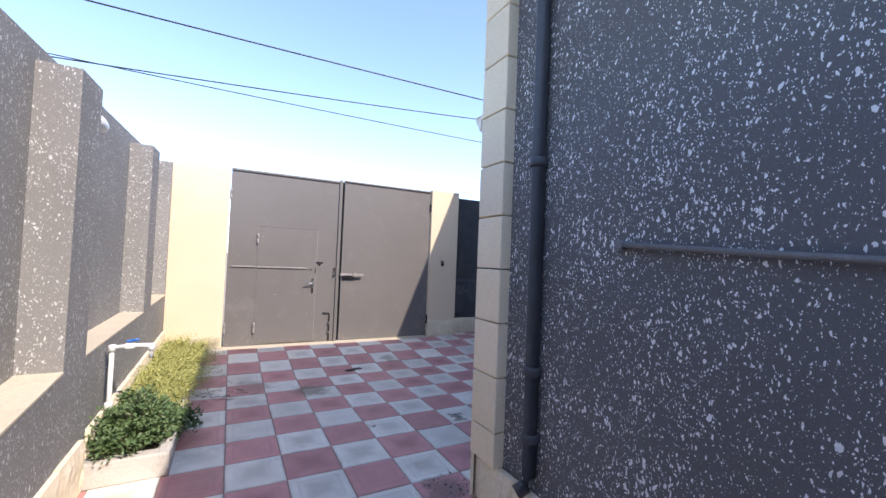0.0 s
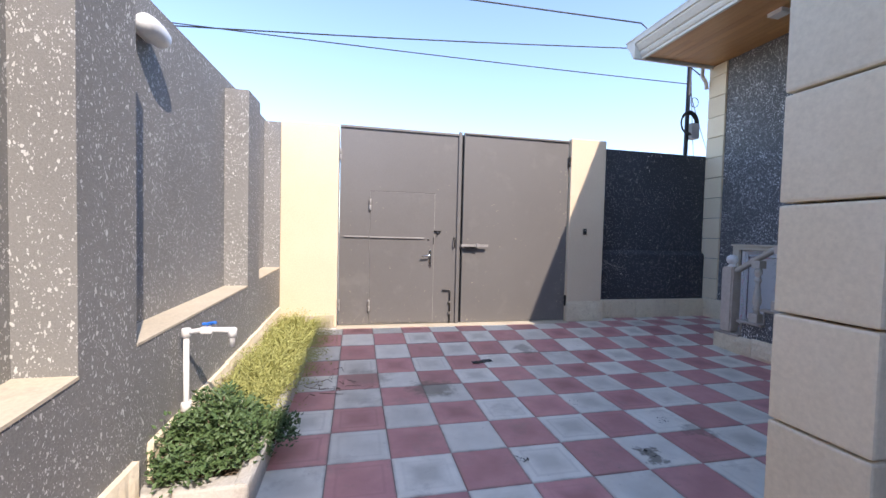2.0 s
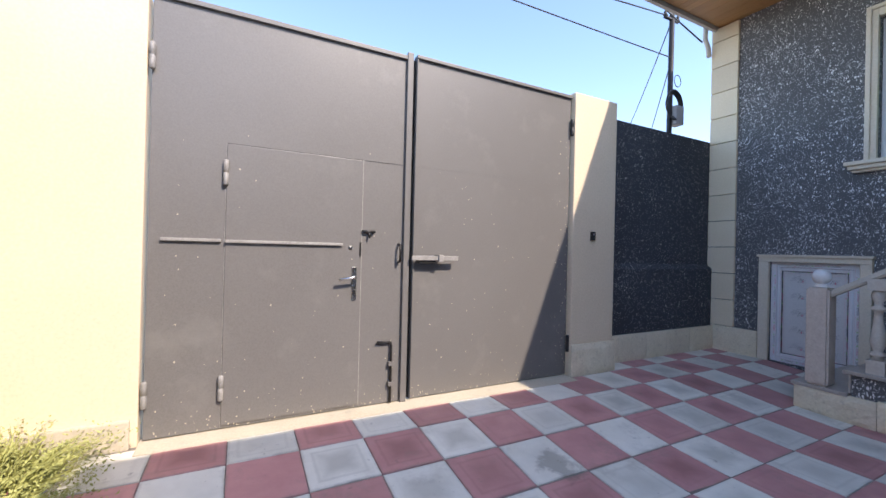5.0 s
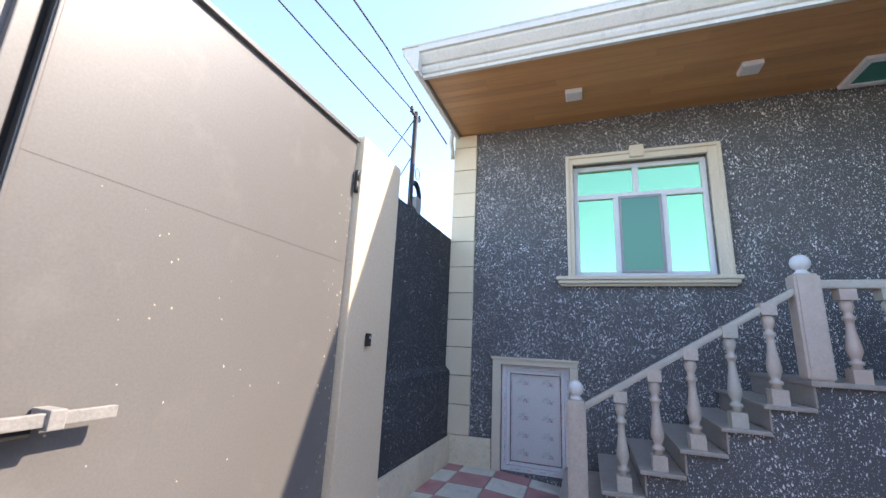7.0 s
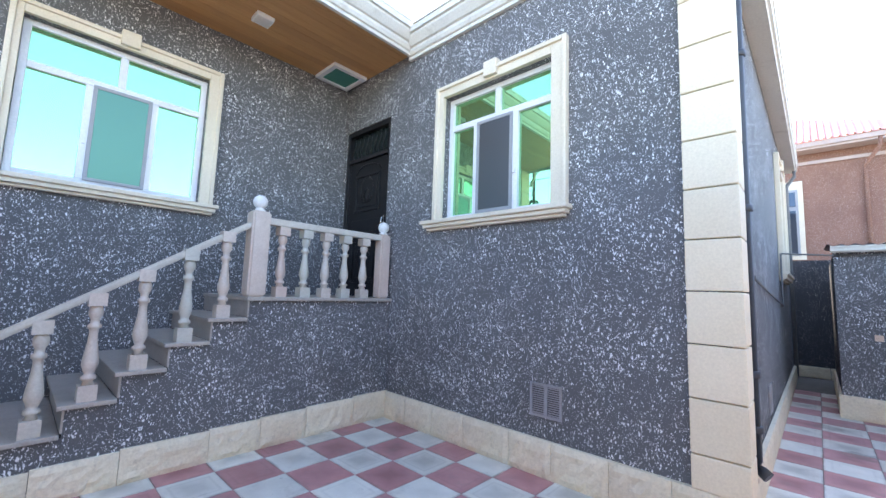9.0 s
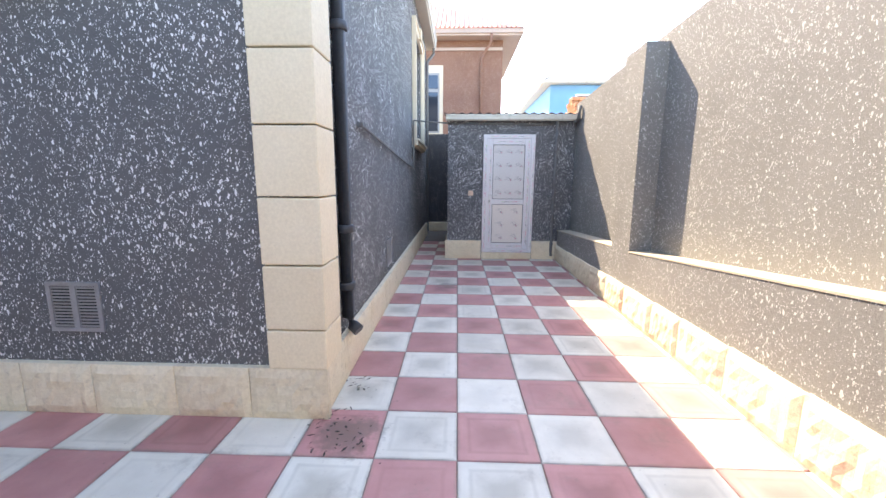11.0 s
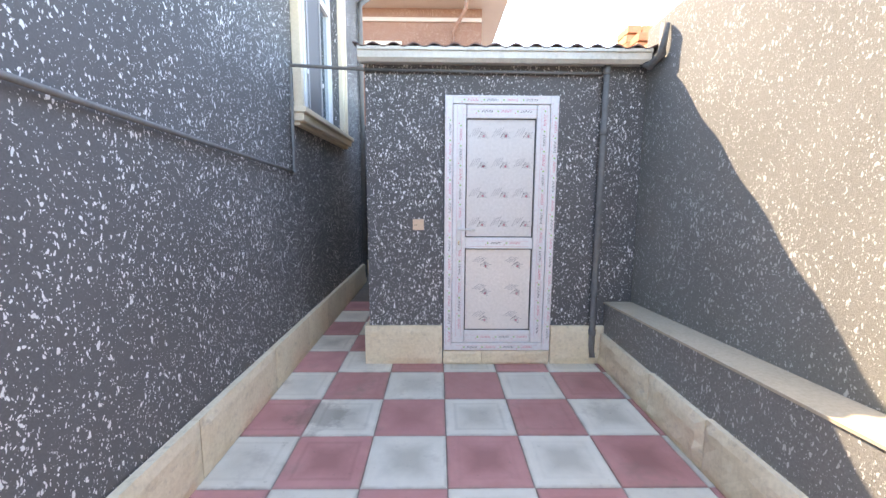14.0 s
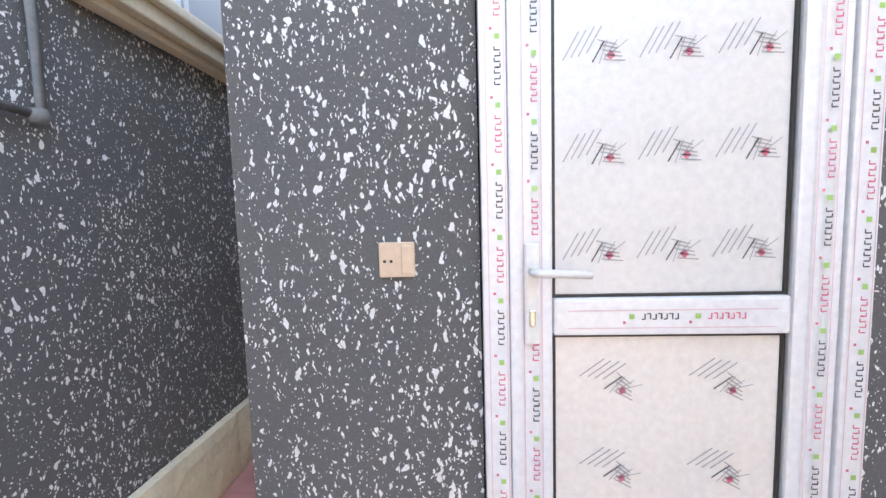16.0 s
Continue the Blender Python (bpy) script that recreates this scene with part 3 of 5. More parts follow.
def window(name, label, axis, plane, out, hole, glass, transom, mull, upper, outer, sill, net):
    """A plaster-framed window: moulded surround with key block, sill, white frame, four panes and a netted sash."""
    u0, u1, z0, z1 = hole
    w = thing(name, label, "window", kind="structure")
    def wb(*a, **k):
        return wbox(axis, plane, out, *a, **k)
    o0, o1, oz = outer
    for nm, a in (("surround_jamb", (o0, u0, 0, 0.05, sill[3], oz)), ("surround_jamb", (u1, o1, 0, 0.05, sill[3], oz)), ("surround_head", (u0, u1, 0, 0.05, z1, oz))):
        p = part(nm, wb(*a, bevel=0.008), MOULD, w)
    mid = (u0 + u1) / 2
    e = 0.004
    part("moulding", wb(o0 - e, o0 + 0.04, 0.0, 0.075, sill[3], oz + e, bevel=0.01), MOULD, w)
    part("moulding", wb(o1 - 0.04, o1 + e, 0.0, 0.075, sill[3], oz + e, bevel=0.01), MOULD, w)
    part("moulding", wb(o0 + 0.04, o1 - 0.04, 0.0, 0.075, oz - 0.04, oz + e, bevel=0.01), MOULD, w)
    part("key_block", wb(mid - 0.085, mid + 0.085, 0.0, 0.095, z1 + 0.02, oz + 0.065, bevel=0.012), MOULD, w)
    part("window_sill", wb(sill[0], sill[1], -0.12, 0.13, sill[3] - 0.045, sill[3], bevel=0.01), MOULD, w)
    part("sill_moulding", wb(sill[0] + 0.025, sill[1] - 0.025, 0.0, 0.10, sill[2] + 0.03, sill[3] - 0.045, bevel=0.008), MOULD, w)
    part("sill_moulding", wb(sill[0] + 0.05, sill[1] - 0.05, 0.0, 0.06, sill[2], sill[2] + 0.03, bevel=0.008), MOULD, w)
    f, d0, d1 = 0.06, -0.14, -0.075
    for a in ((u0, u0 + f, z0, z1), (u1 - f, u1, z0, z1)):
        part("frame_post", wb(a[0], a[1], d0, d1, a[2], a[3], bevel=0.006), UPVC, w)
    for a in ((z0, z0 + f), (z1 - f, z1), (transom - 0.035, transom + 0.035)):
        part("frame_rail", wb(u0 + f, u1 - f, d0, d1 - 0.002, a[0], a[1], bevel=0.006), UPVC, w)
    for m in mull:
        part("mullion", wb(m - 0.04, m + 0.04, d0, d1 - 0.001, z0 + f, transom - 0.035, bevel=0.006), UPVC, w)
    part("mullion", wb(upper - 0.035, upper + 0.035, d0, d1 - 0.001, transom + 0.035, z1 - f, bevel=0.006), UPVC, w)
    cols = [u0 + f, mull[0] - 0.04, mull[0] + 0.04, mull[1] - 0.04, mull[1] + 0.04, u1 - f]
    for k in (0, 2, 4):
        part("pane", wb(cols[k], cols[k + 1], -0.12, -0.112, z0 + f, transom - 0.035), glass, w)
    part("pane", wb(u0 + f, upper - 0.035, -0.12, -0.112, transom + 0.035, z1 - f), glass, w)
    part("pane", wb(upper + 0.035, u1 - f, -0.12, -0.112, transom + 0.035, z1 - f), glass, w)
    n0, n1, zb, zt = mull[0] + 0.02, mull[1] - 0.02, z0 + 0.045, transom - 0.02
    part("net_sash", wb(n0, n1, -0.072, -0.058, zb, zb + 0.035, bevel=0.003), GREYFRAME, w)
    part("net_sash", wb(n0, n1, -0.072, -0.058, zt - 0.035, zt, bevel=0.003), GREYFRAME, w)
    for m in (n0, n1 - 0.035):
        part("net_sash", wb(m, m + 0.035, -0.072, -0.058, zb + 0.035, zt - 0.035, bevel=0.003), GREYFRAME, w)
    part("insect_net", wb(n0 + 0.033, n1 - 0.033, -0.070, -0.066, zb + 0.033, zt - 0.033), net, w)
    for m in (mull[0] - 0.005, mull[1] + 0.005):
        part("clip", wb(m - 0.012, m + 0.012, -0.076, -0.05, z0 + 0.42, z0 + 0.46, bevel=0.003), UPVC, w)
    return w


window("window_1", "mint mirror-glass window with white frame and cream moulded surround", "x", EX, -1, W1, GLASS, 3.64, (6.735, 7.285), 7.04, (6.09, 7.91, 4.20), (6.03, 8.06, 2.41, 2.53), NETGLASS)
window("window_2", "mirror-glass window with white frame and cream surround over a vent", "y", HY, 1, W2, GLASS, 3.54, (3.05, 3.565), 3.275, (2.41, 4.09, 4.04), (2.375, 4.24, 2.30, 2.415), NETDARK)
window("window_3", "passage window with white frame and cream moulded surround", "x", HX, -1, W3, GREYGLASS, 3.45, (-1.95, -1.45), -1.7, (-2.55, -0.85, 4.10), (-2.62, -0.76, 1.95, 2.09), NETDARK)
# Sheets behind the opaque panes; the unlit room is put into their near-black colour.
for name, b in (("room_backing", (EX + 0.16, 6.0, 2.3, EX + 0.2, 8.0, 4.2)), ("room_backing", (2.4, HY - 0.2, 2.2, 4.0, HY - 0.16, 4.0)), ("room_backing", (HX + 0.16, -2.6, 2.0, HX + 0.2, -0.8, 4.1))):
    solid(name, box(*b), DARK, "near-black sheet behind the mirror glass in place of an unlit room", "backing", "structure")


# ---- entry door ----
door = thing("door_1", "black steel entry door with embossed scrolls and a glazed top light", "door", kind="structure")
u0, u1, z0, z1 = ENTRY
for nm, a in (("door_frame", (u0, HY - 0.14, z0, u0 + 0.07, HY - 0.02, z1)), ("door_frame", (u1 - 0.07, HY - 0.14, z0, u1, HY - 0.02, z1)), ("door_frame", (u0 + 0.07, HY - 0.14, z1 - 0.07, u1 - 0.07, HY - 0.02, z1)), ("door_frame", (u0 + 0.07, HY - 0.14, 3.50, u1 - 0.07, HY - 0.02, 3.56))):
    part(nm, box(*a, bevel=0.006), DOORBLACK, door)
leaf = part("door_leaf", box(u0 + 0.072, HY - 0.12, z0 + 0.01, u1 - 0.072, HY - 0.06, 3.498, 0.006), DOORBLACK, door)
part("top_light", box(u0 + 0.072, HY - 0.11, 3.562, u1 - 0.072, HY - 0.09, z1 - 0.072), BLACKGLASS, door)
cx = (u0 + u1) / 2
for k in range(9):
    x = u0 + 0.12 + k * 0.104
    part("scroll_bar", tube_bm([(x + 0.03 * math.sin(3.14 * s / 8 * 2), HY - 0.075, 3.58 + 0.34 * s / 8) for s in range(9)], 0.008, 6), DOORBLACK, door)
for x0, x1, za, zb in ((cx - 0.30, cx + 0.30, 2.72, 3.28), (cx - 0.30, cx + 0.30, 1.68, 2.30)):
    for q in ((x0, za, x1, za + 0.03), (x0, zb - 0.03, x1, zb), (x0, za + 0.03, x0 + 0.03, zb - 0.03), (x1 - 0.03, za + 0.03, x1, zb - 0.03)):
        part("panel_moulding", box(q[0], HY - 0.062, q[1], q[2], HY - 0.04, q[3], 0.006), DOORBLACK, leaf)
    part("raised_panel", box(x0 + 0.07, HY - 0.062, za + 0.07, x1 - 0.07, HY - 0.048, zb - 0.07, 0.008), DOORBLACK, leaf)
    for side in (-1, 1):
        zc = (za + zb) / 2
        pts = [(cx + side * (0.015 + 0.012 * s * math.cos(0.55 * s)) * 1.0, HY - 0.044, zc + 0.017 * s * math.sin(0.55 * s)) for s in range(2, 15)]
        part("scroll", tube_bm(pts, 0.007, 6), DOORBLACK, leaf)
part("arch_moulding", tube_bm([(cx + 0.3 * math.cos(a), HY - 0.058, 3.30 + 0.13 * math.sin(a)) for a in [3.14159 * k / 12 for k in range(13)]], 0.012, 6), DOORBLACK, leaf)
part("band", box(cx - 0.34, HY - 0.062, 2.42, cx + 0.34, HY - 0.045, 2.60, 0.008), DOORBLACK, leaf)
part("lock_plate", box(u0 + 0.09, HY - 0.06, 2.35, u0 + 0.13, HY - 0.048, 2.62, 0.004), STEEL, leaf, "polished lock plate")
part("door_handle", tube_bm([(u0 + 0.11, HY - 0.05, 2.58), (u0 + 0.11, HY + 0.0, 2.58), (u0 + 0.11, HY + 0.005, 2.45), (u0 + 0.11, HY + 0.005, 2.30)], 0.010, 8), STEEL, leaf, "polished lever handle")


# ---- white panelled doors with printed film ----
def film_marks(parent, x0, x1, z0, z1, y, cols, rows, size, turn):
    """Printed motif of slanted ruled lines, a short bar, a fan of strokes and a pink dot, on a grid."""
    ink, pale, pink = bmesh.new(), bmesh.new(), bmesh.new()
    for i in range(cols):
        for j in range(rows):
            ox = x0 + (x1 - x0) * (i + 0.5) / cols
            oz = z0 + (z1 - z0) * (j + 0.5) / rows
            ct, st = math.cos(turn), math.sin(turn)
            def quad(bm, u, v, w, h, ang):
                c, s = math.cos(ang), math.sin(ang)
                pts = [(u + a * c - b * s, v + a * s + b * c) for a, b in ((-w, -h), (w, -h), (w, h), (-w, h))]
                bm.faces.new([bm.verts.new((ox - size * (p * ct - q * st), y, oz + size * (p * st + q * ct))) for p, q in pts])
            for k in range(4):
                quad(pale, -0.38 + 0.13 * k, 0.06 + 0.03 * k, 0.27 - 0.02 * (k % 2), 0.012, 1.05)
            quad(ink, 0.08, -0.05, 0.20, 0.012, 1.05)
            for k in range(5):
                quad(pale, 0.22 + 0.035 * k, 0.10 - 0.075 * k, 0.17 - 0.02 * (k % 2), 0.011, -0.28 + 0.05 * k)
            for k in range(3):
                quad(pale, 0.16 + 0.12 * k, -0.06 + 0.03 * k, 0.20, 0.008, 1.25 - 0.3 * k)
            quad(pink, 0.29, -0.12, 0.055, 0.055, 0.78)
    for nm, bm, m in (("print_dark", ink, INK), ("print_pale", pale, INKPALE), ("print_dot", pink, PINK)):
        bmesh.ops.recalc_face_normals(bm, faces=bm.faces[:])
        part(nm, bm, m, parent)


def tape_marks(parent, runs, y):
    """Protective tape: repeated blocks for the maker's mark, a leaf-green dot, thin coloured side lines. runs: (x, z, along, length)."""
    ink, pink, green, line = bmesh.new(), bmesh.new(), bmesh.new(), bmesh.new()
    for n, (x, z, ang, length) in enumerate(runs):
        c, s = math.cos(ang), math.sin(ang)
        def quad(bm, a, b, w, h):
            vs = [bm.verts.new((x + (a + p) * c - (b + q) * s, y, z + (a + p) * s + (b + q) * c)) for p, q in ((-w, -h), (w, -h), (w, h), (-w, h))]
            bm.faces.new(vs)
        for b in (-0.021, 0.021):
            quad(line, length / 2, b, length / 2, 0.0012)
        a, k = 0.03 + 0.02 * (n % 3), n
        while a + 0.13 < length:
            m = ink if k % 2 else pink
            for q in range(7):
                w = 0.0042 if q not in (3,) else 0.0055
                quad(m, a + q * 0.0125, 0.006, w * 0.38, 0.0068)
                quad(m, a + q * 0.0125 + 0.004, 0.0125 if q % 2 else -0.0005, 0.0042, 0.0014)
            quad(green, a + 0.105, 0.006, 0.006, 0.006)
            quad(pink, a + 0.122, -0.008, 0.0032, 0.0032)
            a += 0.15
            k += 1
    for nm, bm, m in (("tape_print", ink, INK), ("tape_print_pink", pink, PINK), ("tape_dot", green, GREENP), ("tape_line", line, PINKPALE)):
        bmesh.ops.recalc_face_normals(bm, faces=bm.faces[:])
        part(nm, bm, m, parent)


def white_door(name, label, w, h, rail, lock):
    """Double-panelled white door in the plane y = 0 facing +y, base at z = 0, from x = 0 to -w."""
    d = thing(name, label, "door", kind="structure")
    f = 0.062
    for a in ((-f, 0, 0, h), (-w, -w + f, 0, h)):
        part("door_frame", box(a[0], -0.05, a[2], a[1], 0.02, a[3], 0.005), UPVC, d)
    for a in ((0, f), (h - f, h)):
        part("door_frame", box(-w + f, -0.05, a[0], -f, 0.018, a[1], 0.005), UPVC, d)
    s = 0.105 if rail else 0.045
    for a in ((-f - s, -f), (-w + f, -w + f + s)):
        part("leaf_stile", box(a[0] + 0.002, -0.04, f + 0.003, a[1] - 0.002, 0.012, h - f - 0.003, 0.008), UPVC, d)
    rails = [(f + 0.003, f + s), (h - f - s, h - f - 0.003)] + ([(rail - 0.04, rail + 0.05)] if rail else [])
    for a in rails:
        part("leaf_rail", box(-w + f + s, -0.04, a[0], -f - s, 0.010, a[1], 0.008), UPVC, d)
    zs = [f + s, h - f - s] if not rail else [f + s, rail - 0.04, rail + 0.05, h - f - s]
    for k in range(0, len(zs), 2):
        xa, xb, za, zb = -w + f + s, -f - s, zs[k], zs[k + 1]
        p = part("panel", box(xa, -0.03, za, xb, -0.012, zb), PANEL_LOW if rail and k == 0 else PANEL, d)
        for q in ((xa, xa + 0.007, za, zb), (xb - 0.007, xb, za, zb)):
            part("gasket", box(q[0], -0.013, q[2], q[1], -0.004, q[3]), BLACKPL, d, "thin black glazing gasket")
        for q in ((za, za + 0.007), (zb - 0.007, zb)):
            part("gasket", box(xa + 0.007, -0.013, q[0], xb - 0.007, -0.004, q[1]), BLACKPL, d, "thin black glazing gasket")
        rows = max(2, round((zb - za) / (0.235 if rail else 0.22)))
        cols = (3 if k else 2) if rail else 2
        film_marks(p, xa + 0.01, xb - 0.01, za, zb, -0.0105, cols, rows, 0.135 if rail else 0.15, -0.42 if rail and k == 0 else 0.0)
    v = 1.5708
    runs = [(-0.036, 0.05, v, h - 0.1), (-w + 0.028, 0.05, v, h - 0.1), (-f - 0.055, 0.12, v, h - 0.2), (-w + f + 0.05, 0.12, v, h - 0.2), (-w + 0.1, 0.022, 0, w - 0.2), (-w + 0.1, h - 0.04, 0, w - 0.2), (-w + 0.16, f + 0.045, 0, w - 0.3), (-w + 0.16, h - f - 0.06, 0, w - 0.3)]
    if rail:
        runs.append((-w + 0.2, rail, 0, w - 0.4))
    tape_marks(d, [r for r in runs if r[2] or r[1] < f * 0.6 or r[1] > h - f], 0.0208)
    tape_marks(d, [r for r in runs if not (r[2] or r[1] < f * 0.6 or r[1] > h - f)], 0.0128)
    if lock:
        x = -f - 0.052
        pl = part("lock_plate", box(x - 0.017, 0.012, 0.83, x + 0.017, 0.028, 1.07, 0.006), WHITEPVC, d, "white lever plate")
        part("lever", tube_bm([(x, 0.02, 1.005), (x, 0.065, 1.005), (x - 0.02, 0.068, 1.005), (x - 0.125, 0.066, 1.0)], 0.0095, 8), WHITEPVC, pl, "white door lever")
        part("key_cylinder", box(x - 0.007, 0.027, 0.875, x + 0.007, 0.034, 0.915, 0.003), STEEL, pl, "metal key cylinder")
    return d


shed_door = white_door("door_2", "white double-panelled plastic door still in printed film", 0.872, 2.02, 0.885, True)
shed_door.matrix_world = pose(0.0, SY + 0.012, 0.118)
hatch_door = white_door("door_3", "low white plastic cellar door still in printed film", 0.84, 1.262, None, False)
hatch_door.matrix_world = pose(EX + 0.04, 8.775, 0.127, 0, 0, 90)
sur = thing("hatch_surround", "cream moulded surround of the low cellar door", "door surround", kind="structure")
for nm, a in (("jamb", (7.83, 7.93, 0.12, 1.39)), ("jamb", (8.78, 8.89, 0.12, 1.39)), ("head", (7.83, 8.89, 1.39, 1.475))):
    part(nm, box(EX - 0.05, a[0], a[2], EX + 0.02, a[1], a[3], 0.010), MOULD, sur)
part("cap", box(EX - 0.07, 7.815, 1.455, EX + 0.02, 8.905, 1.485, 0.006), MOULD, sur)

# ---- stairs ----
SX = 4.87
stairs = thing("stairs", "speckled plaster stair with worn marble treads up to the entry door", "stairs", (SX, 6.0, 0), kind="structure")
part("landing", local(box(SX, HY + 0.002, 0, EX - 0.002, 6.04, 1.435), stairs), STUCCO, stairs)
part("landing_slab", local(box(SX - 0.045, HY + 0.003, 1.436, EX - 0.003, 6.075, 1.475, 0.008), stairs), TREAD, stairs, "beige marble landing slab")
for k in range(1, 7):
    ya, yb, zt = 6.04 + 0.31 * (k - 1), 6.04 + 0.31 * k, 1.475 - 0.2015 * k
    if k == 6:
        yb = 7.96
    part("step", local(box(SX, ya + 0.001, 0.0, EX - 0.002, yb, zt - 0.035), stairs), STUCCO, stairs)
    part("tread", local(box(SX - 0.045, ya + 0.016, zt - 0.034, EX - 0.003, yb + 0.05, zt, 0.007), stairs), TREAD, stairs, "worn beige marble tread")
    part("riser", local(box(SX - 0.02, ya + 0.001, zt + 0.001, EX - 0.003, ya + 0.015, zt + 0.1665), stairs), TREAD, stairs, "beige marble riser")

BAL = [(0.062, 0.0), (0.062, 0.09), (0.045, 0.10), (0.032, 0.125), (0.050, 0.135), (0.050, 0.155), (0.031, 0.165), (0.040, 0.19), (0.055, 0.225), (0.055, 0.255), (0.046, 0.31), (0.034, 0.38), (0.030, 0.43), (0.032, 0.46), (0.046, 0.468), (0.046, 0.49), (0.030, 0.50), (0.030, 0.525), (0.046, 0.55), (0.050, 0.575), (0.044, 0.60), (0.034, 0.615), (0.062, 0.625), (0.062, 0.70)]


def baluster_bm(h):
    """Turned stone baluster with square ends."""
    s = h / 0.70
    bm = lathe_bm([(r * (0.95 if 0.0 < z < 0.7 else 1), z * s) for r, z in BAL[2:-2]], 14)
    bx(bm, -0.058, -0.058, 0, 0.058, 0.058, 0.10 * s)
    bx(bm, -0.056, -0.056, 0.615 * s, 0.056, 0.056, h)
    return bm


rail = thing("stair_balustrade", "turned beige stone balustrade along the stair and landing", "balustrade", (SX + 0.06, 6.0, 0))
bal_mesh = mesh_of("baluster", baluster_bm(0.735), MARBLE)
bal_mesh2 = mesh_of("baluster", baluster_bm(0.815), MARBLE)


def baluster(mesh, y, z):
    ob = new("baluster", mesh)
    ob.parent = rail
    ob.location = (0, y - 6.0, z)
    ob.rotation_euler = (0, 0, random.choice((0, 1.5708, 3.1416)))


for k, y in ((5, 7.45), (4, 7.165), (3, 6.87), (2, 6.56), (1, 6.265)):
    baluster(bal_mesh2, y, 1.475 - 0.2015 * k)
for y in (5.725, 5.46, 5.205, 4.95, 4.68):
    baluster(bal_mesh, y, 1.475)


def newel(y, z, h, w=0.085):
    bm = bmesh.new()
    bx(bm, SX + 0.06 - w, y - w, z, SX + 0.06 + w, y + w, z + h)
    bmesh.ops.bevel(bm, geom=bm.edges[:], offset=0.018, segments=2, affect="EDGES")
    p = part("newel_post", local(bm, rail), MARBLE, rail)
    prof = [(0.05, 0.0), (0.06, 0.008), (0.045, 0.025), (0.035, 0.035)]
    prof += [(0.072 * math.sin(a), 0.10 - 0.072 * math.cos(a)) for a in [0.5 + 2.55 * k / 9 for k in range(10)]]
    part("ball", local(lathe_bm(prof, 18, (SX + 0.06, y, z + h)), rail), BALLSTONE, p, "round pale stone ball cap")


newel(7.83, 0.268, 0.905)
newel(5.985, 1.475, 0.86, 0.09)
newel(4.385, 1.475, 0.82, 0.075)
bm = bmesh.new()
prism(bm, [(7.76, 1.085), (7.76, 1.15), (6.06, 2.225), (6.06, 2.16)], "x", SX + 0.01, SX + 0.11)
bmesh.ops.recalc_face_normals(bm, faces=bm.faces[:])
bmesh.ops.bevel(bm, geom=bm.edges[:], offset=0.014, segments=2, affect="EDGES")
part("sloping_rail", local(bm, rail), MARBLE, rail)
part("landing_rail", local(box(SX + 0.005, 4.45, 2.212, SX + 0.115, 5.90, 2.285, 0.014), rail), MARBLE, rail)

# ---- gate ----
gate = thing("gate", "grey-painted sheet-steel double gate with a wicket door", "gate", (1.35, GY, 0.13))


def gpart(name, a, mat=GATE, bevel=0.004, parent=None, label=""):
    return part(name, local(box(*a, bevel=bevel), gate), mat, parent or gate, label)


left = gpart("gate_leaf", (-0.50, GY, 0.135, 1.325, GY + 0.05, 3.085), label="left leaf with the wicket door")
right = gpart("gate_leaf", (1.385, GY + 0.004, 0.135, 3.20, GY + 0.05, 3.12))
gpart("top_rail", (-0.50, GY - 0.022, 3.07, 1.325, GY + 0.06, 3.105), parent=left)
gpart("top_rail", (1.385, GY - 0.02, 3.105, 3.20, GY + 0.06, 3.135), parent=right)
gpart("meeting_bar", (1.292, GY - 0.032, 0.13, 1.345, GY - 0.001, 3.13), GATE, parent=left)
# Strip set into the gap, its near-black colour painting the shade between leaves.
gpart("gap_shade_strip", (1.347, GY + 0.035, 0.14, 1.384, GY + 0.05, 3.10), DARK, 0.0, right, "near-black strip standing in for the shade between the leaves")
gpart("meeting_bar", (1.388, GY - 0.012, 0.14, 1.402, GY + 0.003, 3.12), GATE, parent=right)
gpart("sheet_seam", (1.39, GY + 0.0028, 2.165, 3.19, GY + 0.005, 2.168), GATE, 0.0, right)
gpart("sheet_seam", (0.95, GY - 0.004, 2.16, 1.29, GY - 0.001, 2.166), GATE, 0.0, left)
wick = gpart("wicket_door", (-0.05, GY - 0.012, 0.16, 0.93, GY - 0.001, 2.155), GATE, 0.003, left, "small pedestrian door in the leaf")
for a in ((-0.056, 0.15, -0.051, 2.16), (0.931, 0.15, 0.937, 2.16)):
    gpart("wicket_gap", (a[0], GY - 0.003, a[1], a[2], GY - 0.0005, a[3]), GATE_EDGE, 0.0, left, "scraped pale gap line")
gpart("wicket_gap", (-0.05, GY - 0.003, 2.156, 0.93, GY - 0.0005, 2.161), BLACKIRON, 0.0, left)
gpart("bar", (-0.05, GY - 0.034, 1.452, 0.775, GY - 0.0125, 1.474), GATE_EDGE, 0.004, wick, "welded flat bar")
gpart("bar", (-0.43, GY - 0.022, 1.456, -0.075, GY - 0.001, 1.478), GATE_EDGE, 0.004, left, "welded flat bar")
part("peephole", local(box(0.825, GY - 0.02, 1.427, 0.852, GY - 0.0125, 1.453, 0.003), gate), STEEL, wick)
gpart("lock_plate", (0.855, GY - 0.022, 1.015, 0.893, GY - 0.0125, 1.285), STEEL, 0.004, wick, "worn chrome lock plate")
part("door_handle", local(tube_bm([(0.874, GY - 0.02, 1.20), (0.874, GY - 0.075, 1.20), (0.85, GY - 0.078, 1.20), (0.74, GY - 0.075, 1.185)], 0.011, 8), gate), STEEL, wick, "chrome lever handle")
